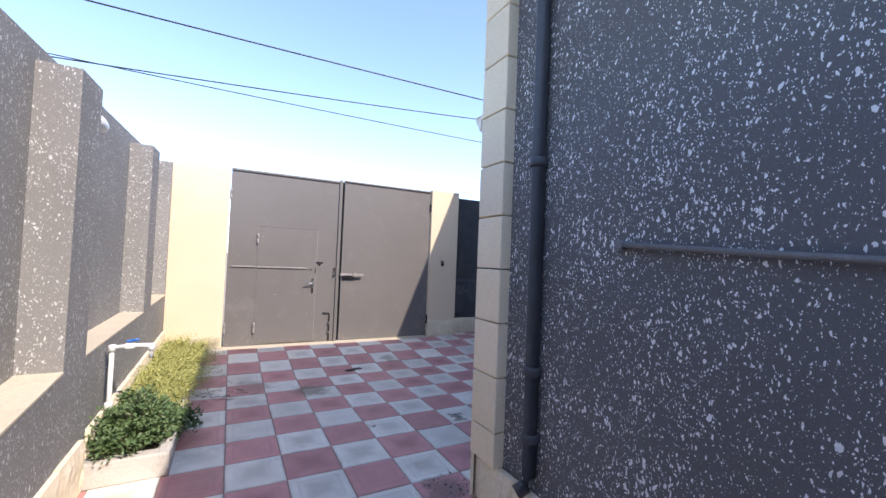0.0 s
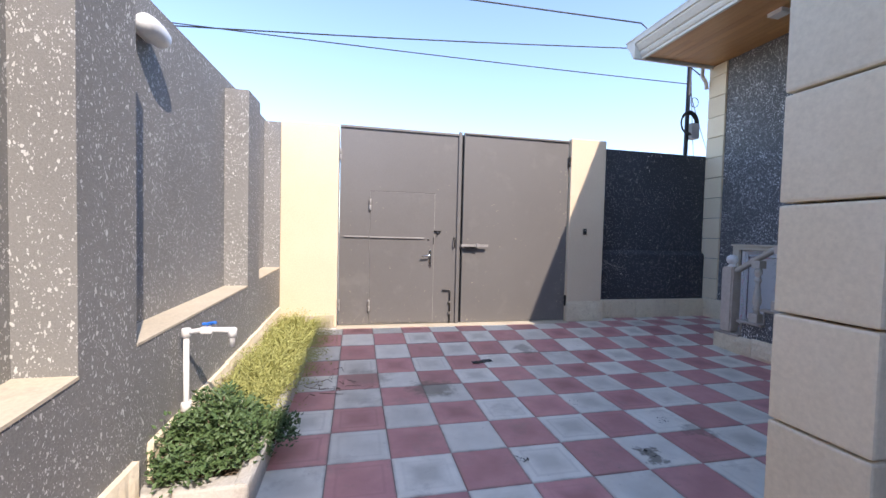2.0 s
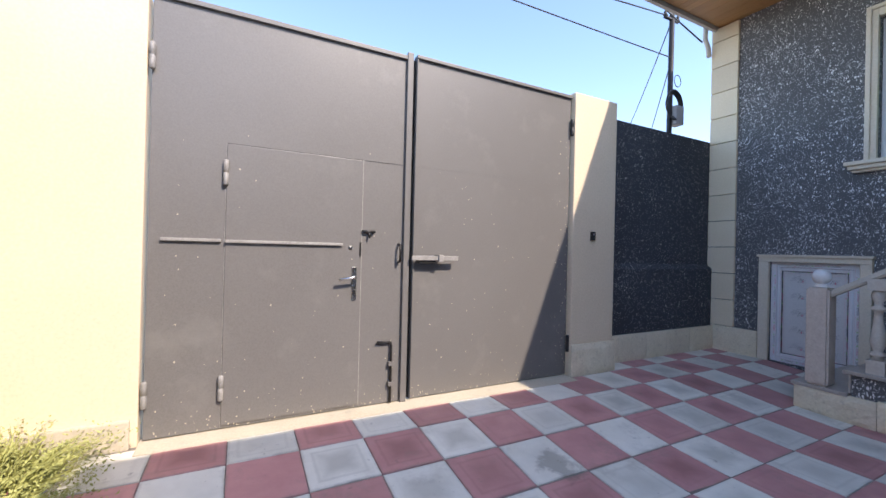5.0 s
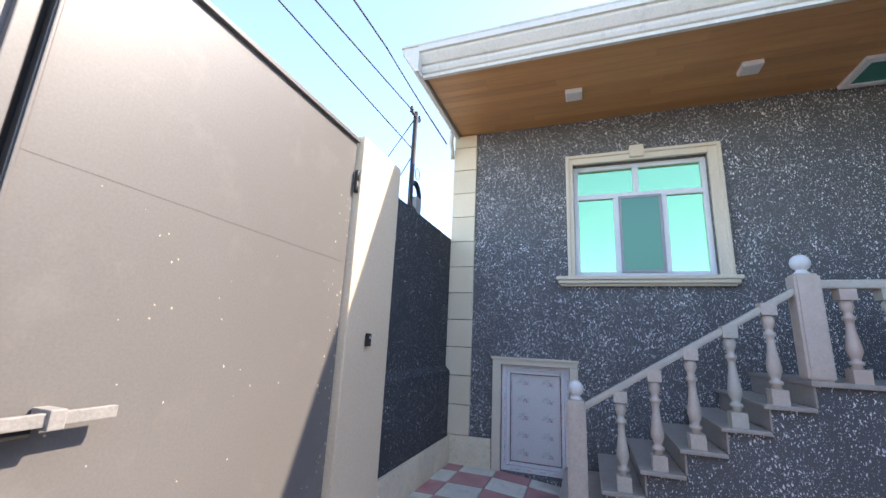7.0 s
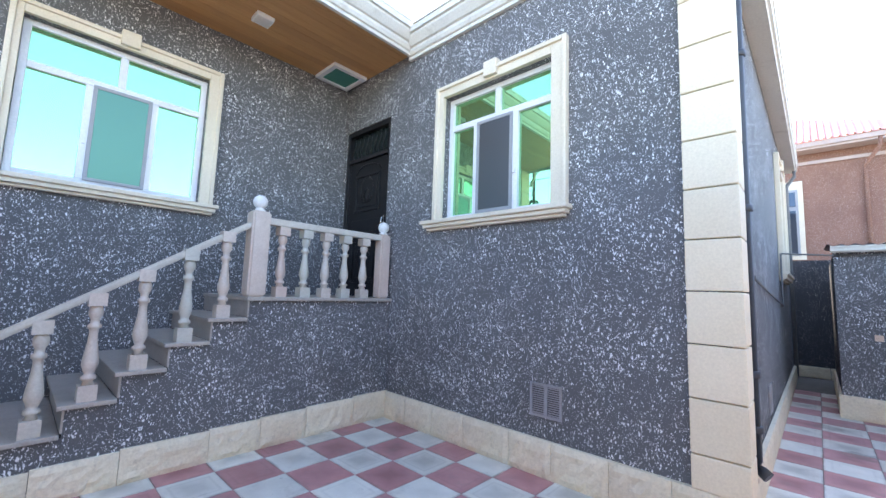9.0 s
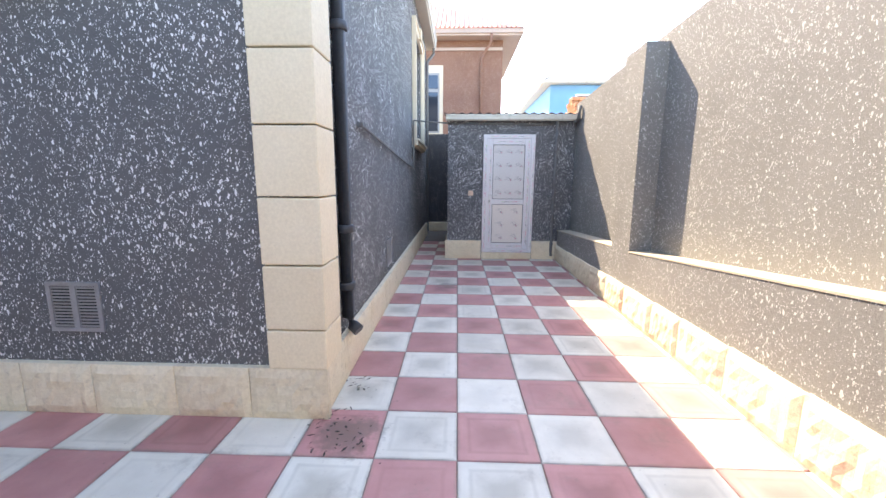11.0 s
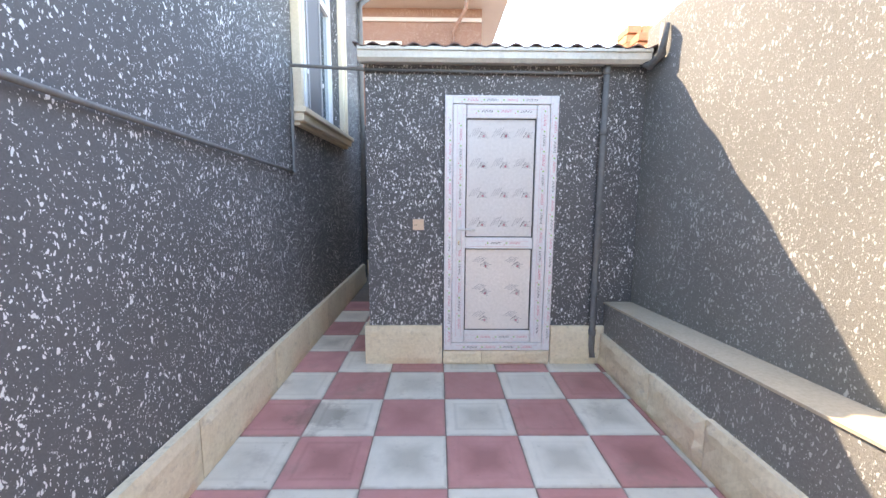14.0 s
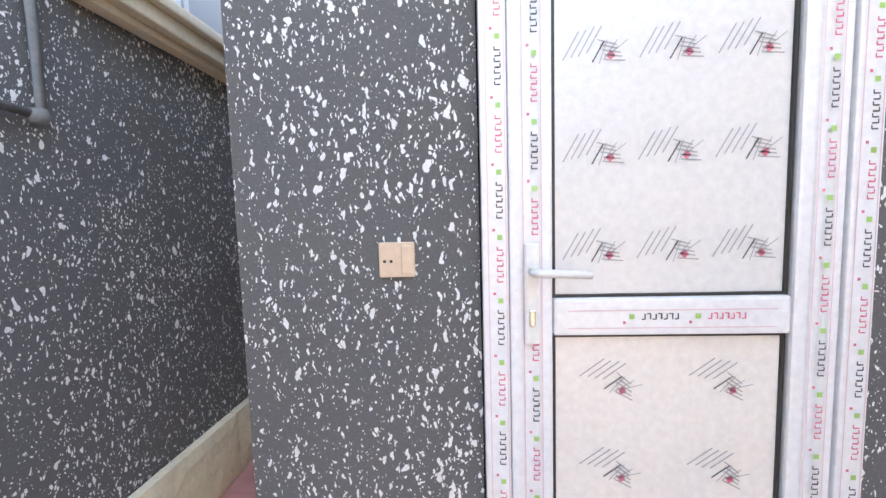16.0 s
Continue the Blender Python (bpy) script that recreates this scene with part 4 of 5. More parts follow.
gpart("key_cylinder", (0.866, GY - 0.034, 1.07, 0.882, GY - 0.021, 1.105), BLACKIRON, 0.003, wick)
part("slide_bolt", local(tube_bm([(0.93, GY - 0.022, 1.575), (1.04, GY - 0.022, 1.575)], 0.011, 8), gate), BLACKIRON, left, "iron slide bolt")
part("slide_bolt", local(tube_bm([(0.99, GY - 0.022, 1.575), (0.99, GY - 0.03, 1.52)], 0.008, 8), gate), BLACKIRON, left)
gpart("strike_plate", (0.915, GY - 0.02, 1.37, 0.928, GY - 0.001, 1.485), BLACKIRON, 0.002, left)
part("pull_handle", local(tube_bm([(1.255, GY - 0.001, 1.325), (1.255, GY - 0.05, 1.335), (1.255, GY - 0.055, 1.40), (1.255, GY - 0.05, 1.47), (1.255, GY - 0.001, 1.48)], 0.010, 8), gate), BLACKIRON, left, "bent rod pull handle")
part("drop_bolt", local(tube_bm([(1.08, GY - 0.022, 0.655), (1.20, GY - 0.022, 0.65), (1.205, GY - 0.022, 0.62), (1.205, GY - 0.022, 0.14)], 0.011, 8), gate), BLACKIRON, left, "iron drop bolt")
for z in (0.45, 0.28):
    gpart("bolt_guide", (1.18, GY - 0.04, z, 1.23, GY - 0.001, z + 0.035), GATE, 0.003, left)
gpart("cross_latch", (1.35, GY - 0.085, 1.345, 1.80, GY - 0.062, 1.385), GATE_EDGE, 0.004, right, "flat steel cross latch")
gpart("latch_keeper", (1.60, GY - 0.10, 1.335, 1.645, GY - 0.001, 1.395), GATE_EDGE, 0.004, right)
gpart("latch_tongue", (1.42, GY - 0.07, 1.318, 1.58, GY - 0.002, 1.346), BLACKIRON, 0.004, right)
for x, z, p in ((-0.055, 1.86, left), (-0.055, 0.34, left), (-0.495, 2.58, left), (-0.495, 0.35, left), (3.2, 2.70, right), (3.2, 0.38, right)):
    part("hinge", local(lathe_bm([(0.014, 0.0), (0.018, 0.006), (0.018, 0.085), (0.014, 0.088), (0.018, 0.092), (0.018, 0.17), (0.012, 0.178)], 10, (x, GY - 0.022, z)), gate), BLACKIRON if x > 3 else GATE_EDGE, p)
rng = random.Random(5)
chips = bmesh.new()
for k in range(320):
    x, z = rng.uniform(-0.45, 3.15), 0.15 + 2.2 * rng.random() ** 3.4
    if k > 250:
        x, z = 3.19 - 0.16 * rng.random() ** 2.5, rng.uniform(0.2, 2.7)
    if 1.27 < x < 1.41 or abs(x + 0.05) < 0.02 or abs(x - 0.93) < 0.02:
        continue
    y = GY - (0.0128 if -0.05 < x < 0.93 and z < 2.15 else 0.0008 if x < 1.3 else -0.0033)
    r, ang = rng.uniform(0.002, 0.006) * (1.0 if k < 240 else 1.4), rng.uniform(0, 3)
    n = 5
    chips.faces.new([chips.verts.new((x + r * rng.uniform(0.5, 1.3) * math.cos(ang + 6.283 * i / n), y, z + r * rng.uniform(0.6, 1.8) * math.sin(ang + 6.283 * i / n))) for i in range(n)])
bmesh.ops.recalc_face_normals(chips, faces=chips.faces[:])
tagged(part("paint_chips", local(chips, gate), CEMENT, gate, "pale chips and plaster splashes"), kind="stuff")

icom = thing("doorbell", "small dark doorbell box on the cream pier", "doorbell", (3.50, 9.28, 1.60))
part("box", local(box(3.475, 9.255, 1.585, 3.53, 9.279, 1.68, 0.004), icom), BLACKIRON, icom)
part("button", local(box(3.492, 9.249, 1.64, 3.512, 9.256, 1.66, 0.003), icom), GREYFRAME, icom)

# ---- shed ----
SHEDL, SHEDR, SHEDH = 0.608, -1.538, 2.345
solid("wall_shed_front", wall_bm("y", SY - 0.2, SY, SHEDR, SHEDL, 0, SHEDH, [(-0.876, 0.004, 0.116, 2.14)]), STUCCO, "dark speckled front wall of the small shed", "wall", "structure")
# Darker than the shed front: the narrow passage's shade is in the colour.
solid("wall_shed_side", wall_bm("x", SHEDL - 0.2, SHEDL, -3.4, SY - 0.2, 0, SHEDH, []), STUCCO_FENCE_AND_SHADE, "speckled side wall of the small shed, passage shade put into its colour", "wall", "structure")
solid("wall_shed_back", wall_bm("y", -3.6, -3.4, SHEDR, SHEDL, 0, SHEDH, []), STUCCO, "plain back wall of the shed", "wall", "structure")
# Added sheet behind the door, coloured near black as the shed's inner shade.
solid("shed_shade_sheet", box(-0.9, SY - 0.26, 0.0, 0.1, SY - 0.22, 2.2), DARK, "near-black sheet behind the shed door in place of its unlit inside", "backing", "structure")
bm = bmesh.new()
n = 96
prev = None
for i in range(n + 1):
    x = SHEDR - 0.0 + (SHEDL + 0.06 - SHEDR) * i / n
    w = 0.014 * math.cos(i / n * 2 * math.pi * 15)
    row = [bm.verts.new((x, SY + 0.14, 2.462 + w)), bm.verts.new((x, -3.65, 2.70 + w)), bm.verts.new((x, SY + 0.14, 2.452 + w)), bm.verts.new((x, -3.65, 2.69 + w))]
    if prev:
        for a, b in ((0, 1), (3, 2)):
            bm.faces.new((prev[a], prev[b], row[b], row[a]))
        bm.faces.new((prev[0], row[0], row[2], prev[2]))
    prev = row
bmesh.ops.recalc_face_normals(bm, faces=bm.faces[:])
solid("roof_shed", bm, ROOF_BROWN, "brown corrugated sheet roof of the shed", "roof", "structure")
solid("trim_shed_head", box(SHEDR, SY - 0.2, SHEDH + 0.001, SHEDL, SY + 0.0, 2.445), STUCCO, "plaster head under the shed roof", "wall", "structure")
gut = thing("shed_gutter", "beige metal gutter along the shed roof edge", "gutter", (-0.5, SY, 2.4))
bm = bmesh.new()
prism(bm, [(SY + 0.002, 2.36), (SY + 0.10, 2.35), (SY + 0.125, 2.375), (SY + 0.125, 2.42), (SY + 0.14, 2.425), (SY + 0.14, 2.447), (SY + 0.125, 2.447), (SY + 0.115, 2.435), (SY + 0.112, 2.38), (SY + 0.095, 2.365), (SY + 0.002, 2.375)], "x", SHEDR + 0.03, SHEDL + 0.03)
bmesh.ops.recalc_face_normals(bm, faces=bm.faces[:])
part("trough", local(bm, gut), GUTTER, gut)
part("outlet_elbow", local(tube_bm([(-1.47, SY + 0.07, 2.37), (-1.50, SY + 0.12, 2.33), (-1.505, SY + 0.26, 2.37), (-1.505, SY + 0.28, 2.56)], 0.03, 10), gut), PIPE_GREY, gut)
dp = thing("shed_downpipe", "grey plaster-splashed downpipe on the shed wall", "downpipe", (-1.21, SY, 0.08))
part("pipe", local(tube_bm([(-1.215, SY + 0.045, 2.352), (-1.215, SY + 0.045, 1.2), (-1.215, SY + 0.045, 0.16), (-1.215, SY + 0.075, 0.075)], 0.025, 12), dp), PIPE_GREY, dp)
for z in (2.29, 1.85, 0.62, 0.26):
    part("collar", local(lathe_bm([(0.028, 0), (0.031, 0.004), (0.031, 0.04), (0.028, 0.044)], 12, (-1.215, SY + 0.045, z)), dp), PIPE_GREY, dp)
sk = thing("wall_socket", "peach plastic socket and switch plate on the shed wall", "socket", (0.205, SY, 1.11))
part("plate", local(box(0.162, SY + 0.0005, 1.11, 0.250, SY + 0.012, 1.196, 0.004), sk), SOCKET, sk)
part("switch", local(box(0.166, SY + 0.011, 1.118, 0.194, SY + 0.017, 1.188, 0.003), sk), SOCKET, sk)
for x in (0.216, 0.232):
    part("socket_hole", local(box(x, SY + 0.0115, 1.146, x + 0.007, SY + 0.0128, 1.153), sk), BLACKPL, sk)
cab = thing("gas_pipe", "thin grey pipe crossing from the house to the shed", "pipe", (1.2, -0.7, 1.57))
part("pipe", local(tube_bm([(0.60, SY + 0.03, 2.315), (1.20, -0.70, 2.38), (1.205, -0.705, 2.37), (1.205, -0.705, 1.56), (1.205, -0.69, 1.555)], 0.013, 8), cab), PIPE_GREY, cab)
part("pipe", local(tube_bm([(-1.2, SY + 0.03, 2.30), (0.60, SY + 0.03, 2.315)], 0.012, 8), cab), PIPE_GREY, cab)
part("wall_run", local(tube_bm([(1.21, -0.69, 1.565), (1.21, 1.2, 1.68), (1.21, 3.13, 1.81)], 0.013, 8), cab), PIPE_GREY, cab, "rusty pipe run along the passage wall")
part("end_plug", local(box(1.19, 3.11, 1.79, HX + 0.01, 3.15, 1.83, 0.008), cab), PIPE_GREY, cab)
part("elbow", local(lathe_bm([(0.02, -0.02), (0.026, 0), (0.02, 0.02)], 10, (1.205, -0.695, 1.56)), cab), PIPE_GREY, cab)

# ---- downpipe at the passage corner ----
dp2 = thing("house_downpipe", "dark painted rainwater pipe at the passage corner", "downpipe", (1.19, 3.76, 0.3))
part("pipe", local(tube_bm([(1.195, 3.72, 4.56), (1.195, 3.72, 4.5), (1.195, 3.72, 4.3), (1.195, 3.72, 0.42), (1.17, 3.72, 0.36), (1.12, 3.74, 0.325)], 0.043, 14), dp2), PIPE, dp2)
for z in (3.6, 2.30, 1.02, 0.62):
    part("collar", local(lathe_bm([(0.05, 0), (0.057, 0.006), (0.057, 0.05), (0.05, 0.056)], 14, (1.195, 3.72, z)), dp2), PIPE, dp2)
dp4 = thing("rear_downpipe", "grey rainwater pipe bent under the passage eave", "downpipe", (1.19, -3.62, 2.5))
part("pipe", local(tube_bm([(1.06, -4.0, 4.56), (1.06, -3.98, 4.40), (1.19, -3.64, 4.12), (1.19, -3.62, 3.98), (1.19, -3.62, 0.1)], 0.036, 10), dp4), PIPE_GREY, dp4)
dp3 = thing("eave_downpipe", "pale rainwater spout bent under the eave", "downpipe", (6.1, 9.6, 4.4))
part("pipe", local(tube_bm([(5.97, 9.54, 4.76), (5.98, 9.55, 4.58), (6.08, 9.56, 4.48), (6.10, 9.56, 4.36)], 0.032, 10), dp3), CORNICE, dp3)


# ---- vents ----
def grille(label, axis, plane, out, u0, u1, z0, z1):
    v = thing("wall_vent", label, "vent", to_wall(axis, plane, out, (u0 + u1) / 2, 0, z0))
    def vp(name, *a, mat=GRILLE, bevel=0.002):
        return part(name, local(wbox(axis, plane, out, *a, bevel=bevel), v), mat, v)
    b = 0.025
    vp("frame", u0, u1, 0.0005, 0.014, z0, z0 + b)
    vp("frame", u0, u1, 0.0005, 0.014, z1 - b, z1)
    m = (u0 + u1) / 2
    for a in ((u0, u0 + b), (u1 - b, u1), (m - b * 0.7, m + b * 0.7)):
        vp("frame", a[0], a[1], 0.0005, 0.0135, z0 + b, z1 - b)
    vp("backing", u0 + b, u1 - b, 0.0003, 0.002, z0 + b, z1 - b, mat=DARK, bevel=0)
    n = 13
    for k in range(n):
        z = z0 + b + (z1 - z0 - 2 * b) * (k + 0.5) / n
        for a in ((u0 + b, m - b * 0.7), (m + b * 0.7, u1 - b)):
            vp("slat", a[0] + 0.002, a[1] - 0.002, 0.003, 0.011, z - 0.005, z + 0.005, bevel=0)
    return v


grille("square aluminium vent grille low on the courtyard wall", "y", HY, 1, 2.465, 2.78, 0.50, 0.795)
grille("square aluminium vent grille low on the passage wall", "x", HX, -1, 1.62, 1.94, 0.385, 0.69)

# ---- eave lamps and ceiling hatch ----
for y in (7.77, 5.93):
    l = thing("ceiling_light", "square white surface lamp on the pine soffit, unlit", "lamp", (5.45, y, CEIL), group="eave lamps")
    part("body", local(box(5.36, y - 0.10, CEIL - 0.055, 5.55, y + 0.10, CEIL - 0.0005, 0.008), l), UPVC, l)
    part("diffuser", local(box(5.375, y - 0.085, CEIL - 0.060, 5.535, y + 0.085, CEIL - 0.054, 0.004), l), PANEL, l)
h = thing("ceiling_hatch", "framed teal-glass hatch in the pine soffit", "hatch", (5.9, 4.85, CEIL))
for a in ((5.60, 4.32, 6.14, 4.39), (5.60, 4.80, 6.14, 4.87), (5.60, 4.39, 5.67, 4.80), (6.07, 4.39, 6.14, 4.80)):
    part("frame", local(box(a[0], a[1], CEIL - 0.05, a[2], a[3], CEIL - 0.0005, 0.008), h), UPVC, h)
part("glass", local(box(5.67, 4.39, CEIL - 0.03, 6.07, 4.80, CEIL - 0.02), h), TEALGLASS, h)

# ---- bulkhead lamp on the boundary wall ----
bl = thing("bulkhead_lamp", "white round-ended lamp high on the boundary wall", "lamp", (BX, 5.98, 2.67))
bm = lathe_bm([(0.02, -0.135), (0.045, -0.125), (0.06, -0.10), (0.066, -0.04), (0.066, 0.05), (0.058, 0.10), (0.042, 0.125), (0.018, 0.135)], 16)
bmesh.ops.rotate(bm, verts=bm.verts[:], cent=(0, 0, 0), matrix=Matrix.Rotation(radians(90), 3, "X"))
bmesh.ops.translate(bm, verts=bm.verts[:], vec=(0.075, 0, 0.03))
part("shade", bm, WHITEPVC, bl)
part("bracket", box(0.0, -0.10, -0.01, 0.04, 0.10, 0.07, 0.01), WHITEPVC, bl)

# ---- planter, tap, plants ----
pl = thing("planter", "long whitewashed concrete planter curb filled with dry soil", "planter", (-1.07, 7.0, 0))
PX = -0.79
bm = bmesh.new()
prism(bm, [(PX - 0.09, -0.02), (PX, -0.02), (PX, 0.16), (PX - 0.02, 0.185), (PX - 0.07, 0.185), (PX - 0.09, 0.17)], "y", 5.46, 9.26)
bmesh.ops.recalc_face_normals(bm, faces=bm.faces[:])
part("curb", local(bm, pl), CONCRETE, pl)
part("end_curb", local(box(WX - 0.002, 5.45, 0, PX - 0.002, 5.56, 0.18, 0.015), pl), CONCRETE, pl)
bm = bmesh.new()
bmesh.ops.create_grid(bm, x_segments=10, y_segments=60, size=0.5)
for v in bm.verts:
    v.co = Vector((-1.12 + v.co.x * 0.46, 7.42 + v.co.y * 3.7, 0.12 + 0.04 * noise.noise(Vector((v.co.x * 9, v.co.y * 40, 3)))))
part("soil", local(bm, pl), SOIL, pl, "dry cracked soil")

tap = thing("garden_tap", "white plastic standpipe tap with a blue valve", "tap", (-1.15, 5.93, 0.1))
part("riser", local(tube_bm([(-1.265, 5.93, 0.1), (-1.265, 5.93, 0.885)], 0.0165, 10), tap), WHITEPVC, tap)
part("spout", local(tube_bm([(-1.265, 5.93, 0.885), (-1.16, 5.93, 0.90), (-1.01, 5.93, 0.895), (-1.005, 5.93, 0.885), (-1.005, 5.93, 0.79)], 0.0165, 10), tap), WHITEPVC, tap)
for p in ((-1.265, 0.885), (-1.005, 0.88)):
    part("elbow", local(lathe_bm([(0.018, -0.028), (0.026, -0.025), (0.026, 0.025), (0.018, 0.028)], 12, (p[0], 5.93, p[1])), tap), WHITEPVC, tap)
part("valve_body", local(box(-1.185, 5.908, 0.875, -1.115, 5.952, 0.92, 0.012), tap), WHITEPVC, tap)
part("valve_handle", local(tube_bm([(-1.15, 5.93, 0.915), (-1.15, 5.93, 0.938), (-1.13, 5.92, 0.943), (-1.09, 5.90, 0.95)], 0.009, 8), tap), BLUEPL, tap, "blue valve lever")
part("valve_handle", local(box(-1.175, 5.915, 0.93, -1.115, 5.945, 0.944, 0.005), tap), BLUEPL, tap, "blue valve lever")
part("joint", local(lathe_bm([(0.021, 0), (0.03, 0.006), (0.03, 0.05), (0.021, 0.056)], 12, (-1.265, 5.93, 0.40)), tap), WHITEPVC, tap)


def leafy(bm, c, n, spread, size, rng, up=0.4):
    """Clumps of small pointed leaves round a twig point."""
    for _ in range(n):
        p = Vector(c) + Vector((rng.gauss(0, spread), rng.gauss(0, spread), rng.gauss(0, spread * 0.8)))
        d = Vector((rng.uniform(-1, 1), rng.uniform(-1, 1), rng.uniform(-0.2, 1) * up + 0.2)).normalized()
        s = d.cross(Vector((rng.uniform(-1, 1), rng.uniform(-1, 1), 1))).normalized()
        L, w = size * rng.uniform(0.6, 1.3), size * rng.uniform(0.16, 0.3)
        k = d.cross(s) * w * 0.5
        vs = [bm.verts.new(p), bm.verts.new(p + d * L * 0.5 + s * w + k), bm.verts.new(p + d * L), bm.verts.new(p + d * L * 0.5 - s * w + k)]
        bm.faces.new(vs)


def shrub(label, at, rx, ry, h, clumps, size, mat, seed):
    rng = random.Random(seed)
    s = thing("shrub", label, "shrub", at)
    stems, crown = bmesh.new(), bmesh.new()
    for _ in range(clumps):
        a, r = rng.uniform(0, 6.283), math.sqrt(rng.random())
        x, y = rx * r * math.cos(a), ry * r * math.sin(a)
        z = h * (0.25 + 0.75 * (1 - r * r * 0.75)) * rng.uniform(0.35, 1.0)
        tube(stems, [(x * 0.25, y * 0.25, -0.02), (x * 0.6, y * 0.6, z * 0.55), (x, y, z)], 0.003, 4)
        leafy(crown, (x, y, z), 34, 0.032, size, rng)
        leafy(crown, (x * 0.8, y * 0.8, z * 0.7), 14, 0.03, size, rng)
    part("stem", stems, TWIG, s)
    part("crown", crown, mat, s)
    return s


shrub("leafy green shrub at the end of the planter", (-1.06, 5.80, 0.14), 0.29, 0.37, 0.41, 120, 0.042, LEAF, 3)
shrub("leafy green shrub beside the tap", (-1.10, 6.20, 0.13), 0.18, 0.26, 0.22, 45, 0.038, LEAF, 4)
shrub("low sprig leaning over the planter curb", (-0.80, 6.05, 0.10), 0.16, 0.18, 0.17, 26, 0.038, LEAF, 8)

cup = thing("plastic_cup", "white plastic cup lying in the shrub", "cup", (-0.99, 6.22, 0.27))
bm = lathe_bm([(0.03, 0.0), (0.034, 0.03), (0.042, 0.085), (0.044, 0.09), (0.040, 0.086), (0.031, 0.03), (0.026, 0.006)], 16)
bmesh.ops.rotate(bm, verts=bm.verts[:], cent=(0, 0, 0), matrix=Matrix.Rotation(radians(65), 3, "X"))
part("cup_wall", bm, WHITEPVC, cup)
bm = bmesh.new()
rng = random.Random(11)
for _ in range(4200):
    y = 6.2 + 3.0 * rng.random()
    x = rng.uniform(-1.30, -0.80)
    h = rng.uniform(0.10, 0.34) * (0.55 + 0.5 * noise.noise(Vector((x * 3, y * 2.2, 1))) + 0.25)
    lean = Vector((rng.gauss(0.01, 0.05), rng.gauss(0, 0.09), 0))
    w = rng.uniform(0.003, 0.007)
    a = rng.uniform(0, 3.14)
    s = Vector((math.cos(a), math.sin(a), 0)) * w
    p = Vector((min(x - 0.02, -0.88), y, 0.12))
    if x > -0.95 and y > 6.7:
        lean += Vector((rng.uniform(0.04, 0.20), 0, -0.02))
    m = p + lean * 0.5 + Vector((0, 0, h * 0.6))
    e = p + lean * 1.5 + Vector((0, 0, h))
    va, vb, vc, vd = bm.verts.new(p - s), bm.verts.new(p + s), bm.verts.new(m + s), bm.verts.new(m - s)
    bm.faces.new((va, vb, vc, vd))
    bm.faces.new((vd, vc, bm.verts.new(e)))
    if rng.random() < 0.75:
        leafy(bm, m, 4, 0.025, 0.028, rng)
        leafy(bm, e, 3, 0.02, 0.024, rng)
solid("dry_grass", bm, DRYLEAF, "straw-yellow dry weeds filling the planter", "grass", "stuff")

# ---- pole and cables ----
pole = thing("utility_pole", "slim dark pole with coiled cable and meter box", "utility pole", (6.5, 10.42, 0))
part("shaft", tube_bm([(0, 0, -0.1), (0, 0, 3), (0.02, 0, 5.55)], 0.042, 10), BLACKIRON, pole)
part("cross_arm", tube_bm([(-0.18, 0, 5.46), (0.18, 0, 5.46)], 0.025, 8), BLACKIRON, pole)
for x in (-0.16, 0.17):
    part("insulator", lathe_bm([(0.02, 0), (0.035, 0.02), (0.02, 0.05), (0.03, 0.07), (0.01, 0.1)], 10, (x, 0, 5.47)), BLACKIRON, pole)
for k in range(4):
    r = 0.17 + 0.014 * k
    part("cable_coil", tube_bm([(-0.02 + r * math.cos(6.283 * i / 28), -0.07 - 0.012 * k, 3.97 + r * 1.15 * math.sin(6.283 * i / 28)) for i in range(29)], 0.014, 6), BLACKPL, pole, "hanging coil of black cable")
part("meter_box", box(0.02, -0.12, 3.66, 0.22, 0.05, 3.98, 0.02), GREYFRAME, pole, "grey meter box")
part("loose_loop", tube_bm([(0.13 + 0.09 * math.cos(6.283 * i / 16), -0.05, 4.42 + 0.1 * math.sin(6.283 * i / 16)) for i in range(17)], 0.007, 6), BLACKPL, pole)


def cable(label, a, b, sag, r):
    a, b = Vector(a), Vector(b)
    pts = [a.lerp(b, k / 24) - Vector((0, 0, sag * 4 * (k / 24) * (1 - k / 24))) for k in range(25)]
    c = solid("overhead_cable", tube_bm(pts, r, 6), BLACKPL, label, "cable")
    return c


cable("thin black overhead cable strung from the pole", (6.4, 10.42, 5.50), (-22, 10.4, 4.1), 0.35, 0.011)
cable("thin black overhead cable strung from the pole", (6.52, 10.40, 4.80), (-22, 10.4, 5.2), 0.20, 0.009)
cable("thick black overhead cable tied to the eave", (6.1, 9.66, 4.62), (5.3, 10.4, 5.89), 0.02, 0.011)
cable("thick black overhead cable tied to the eave", (5.3, 10.4, 5.89), (-24, 10.4, 5.75), 0.1, 0.014)
cable("thin overhead cable leaving the pole", (6.55, 10.45, 5.45), (20, 24, 6.0), 0.5, 0.010)
cable("thin overhead cable leaving the pole", (6.55, 10.45, 4.75), (20, 22, 5.0), 0.5, 0.009)

# ---- neighbours ----
brown = thing("neighbour_house", "brown plastered house with a red sheet roof", "house", (1.0, -6.0, 0))
BY = -8.2


def np_(name, a, mat, parent=brown, bevel=0.0, label=""):
    return part(name, local(box(*a, bevel=bevel), brown), mat, parent, label)


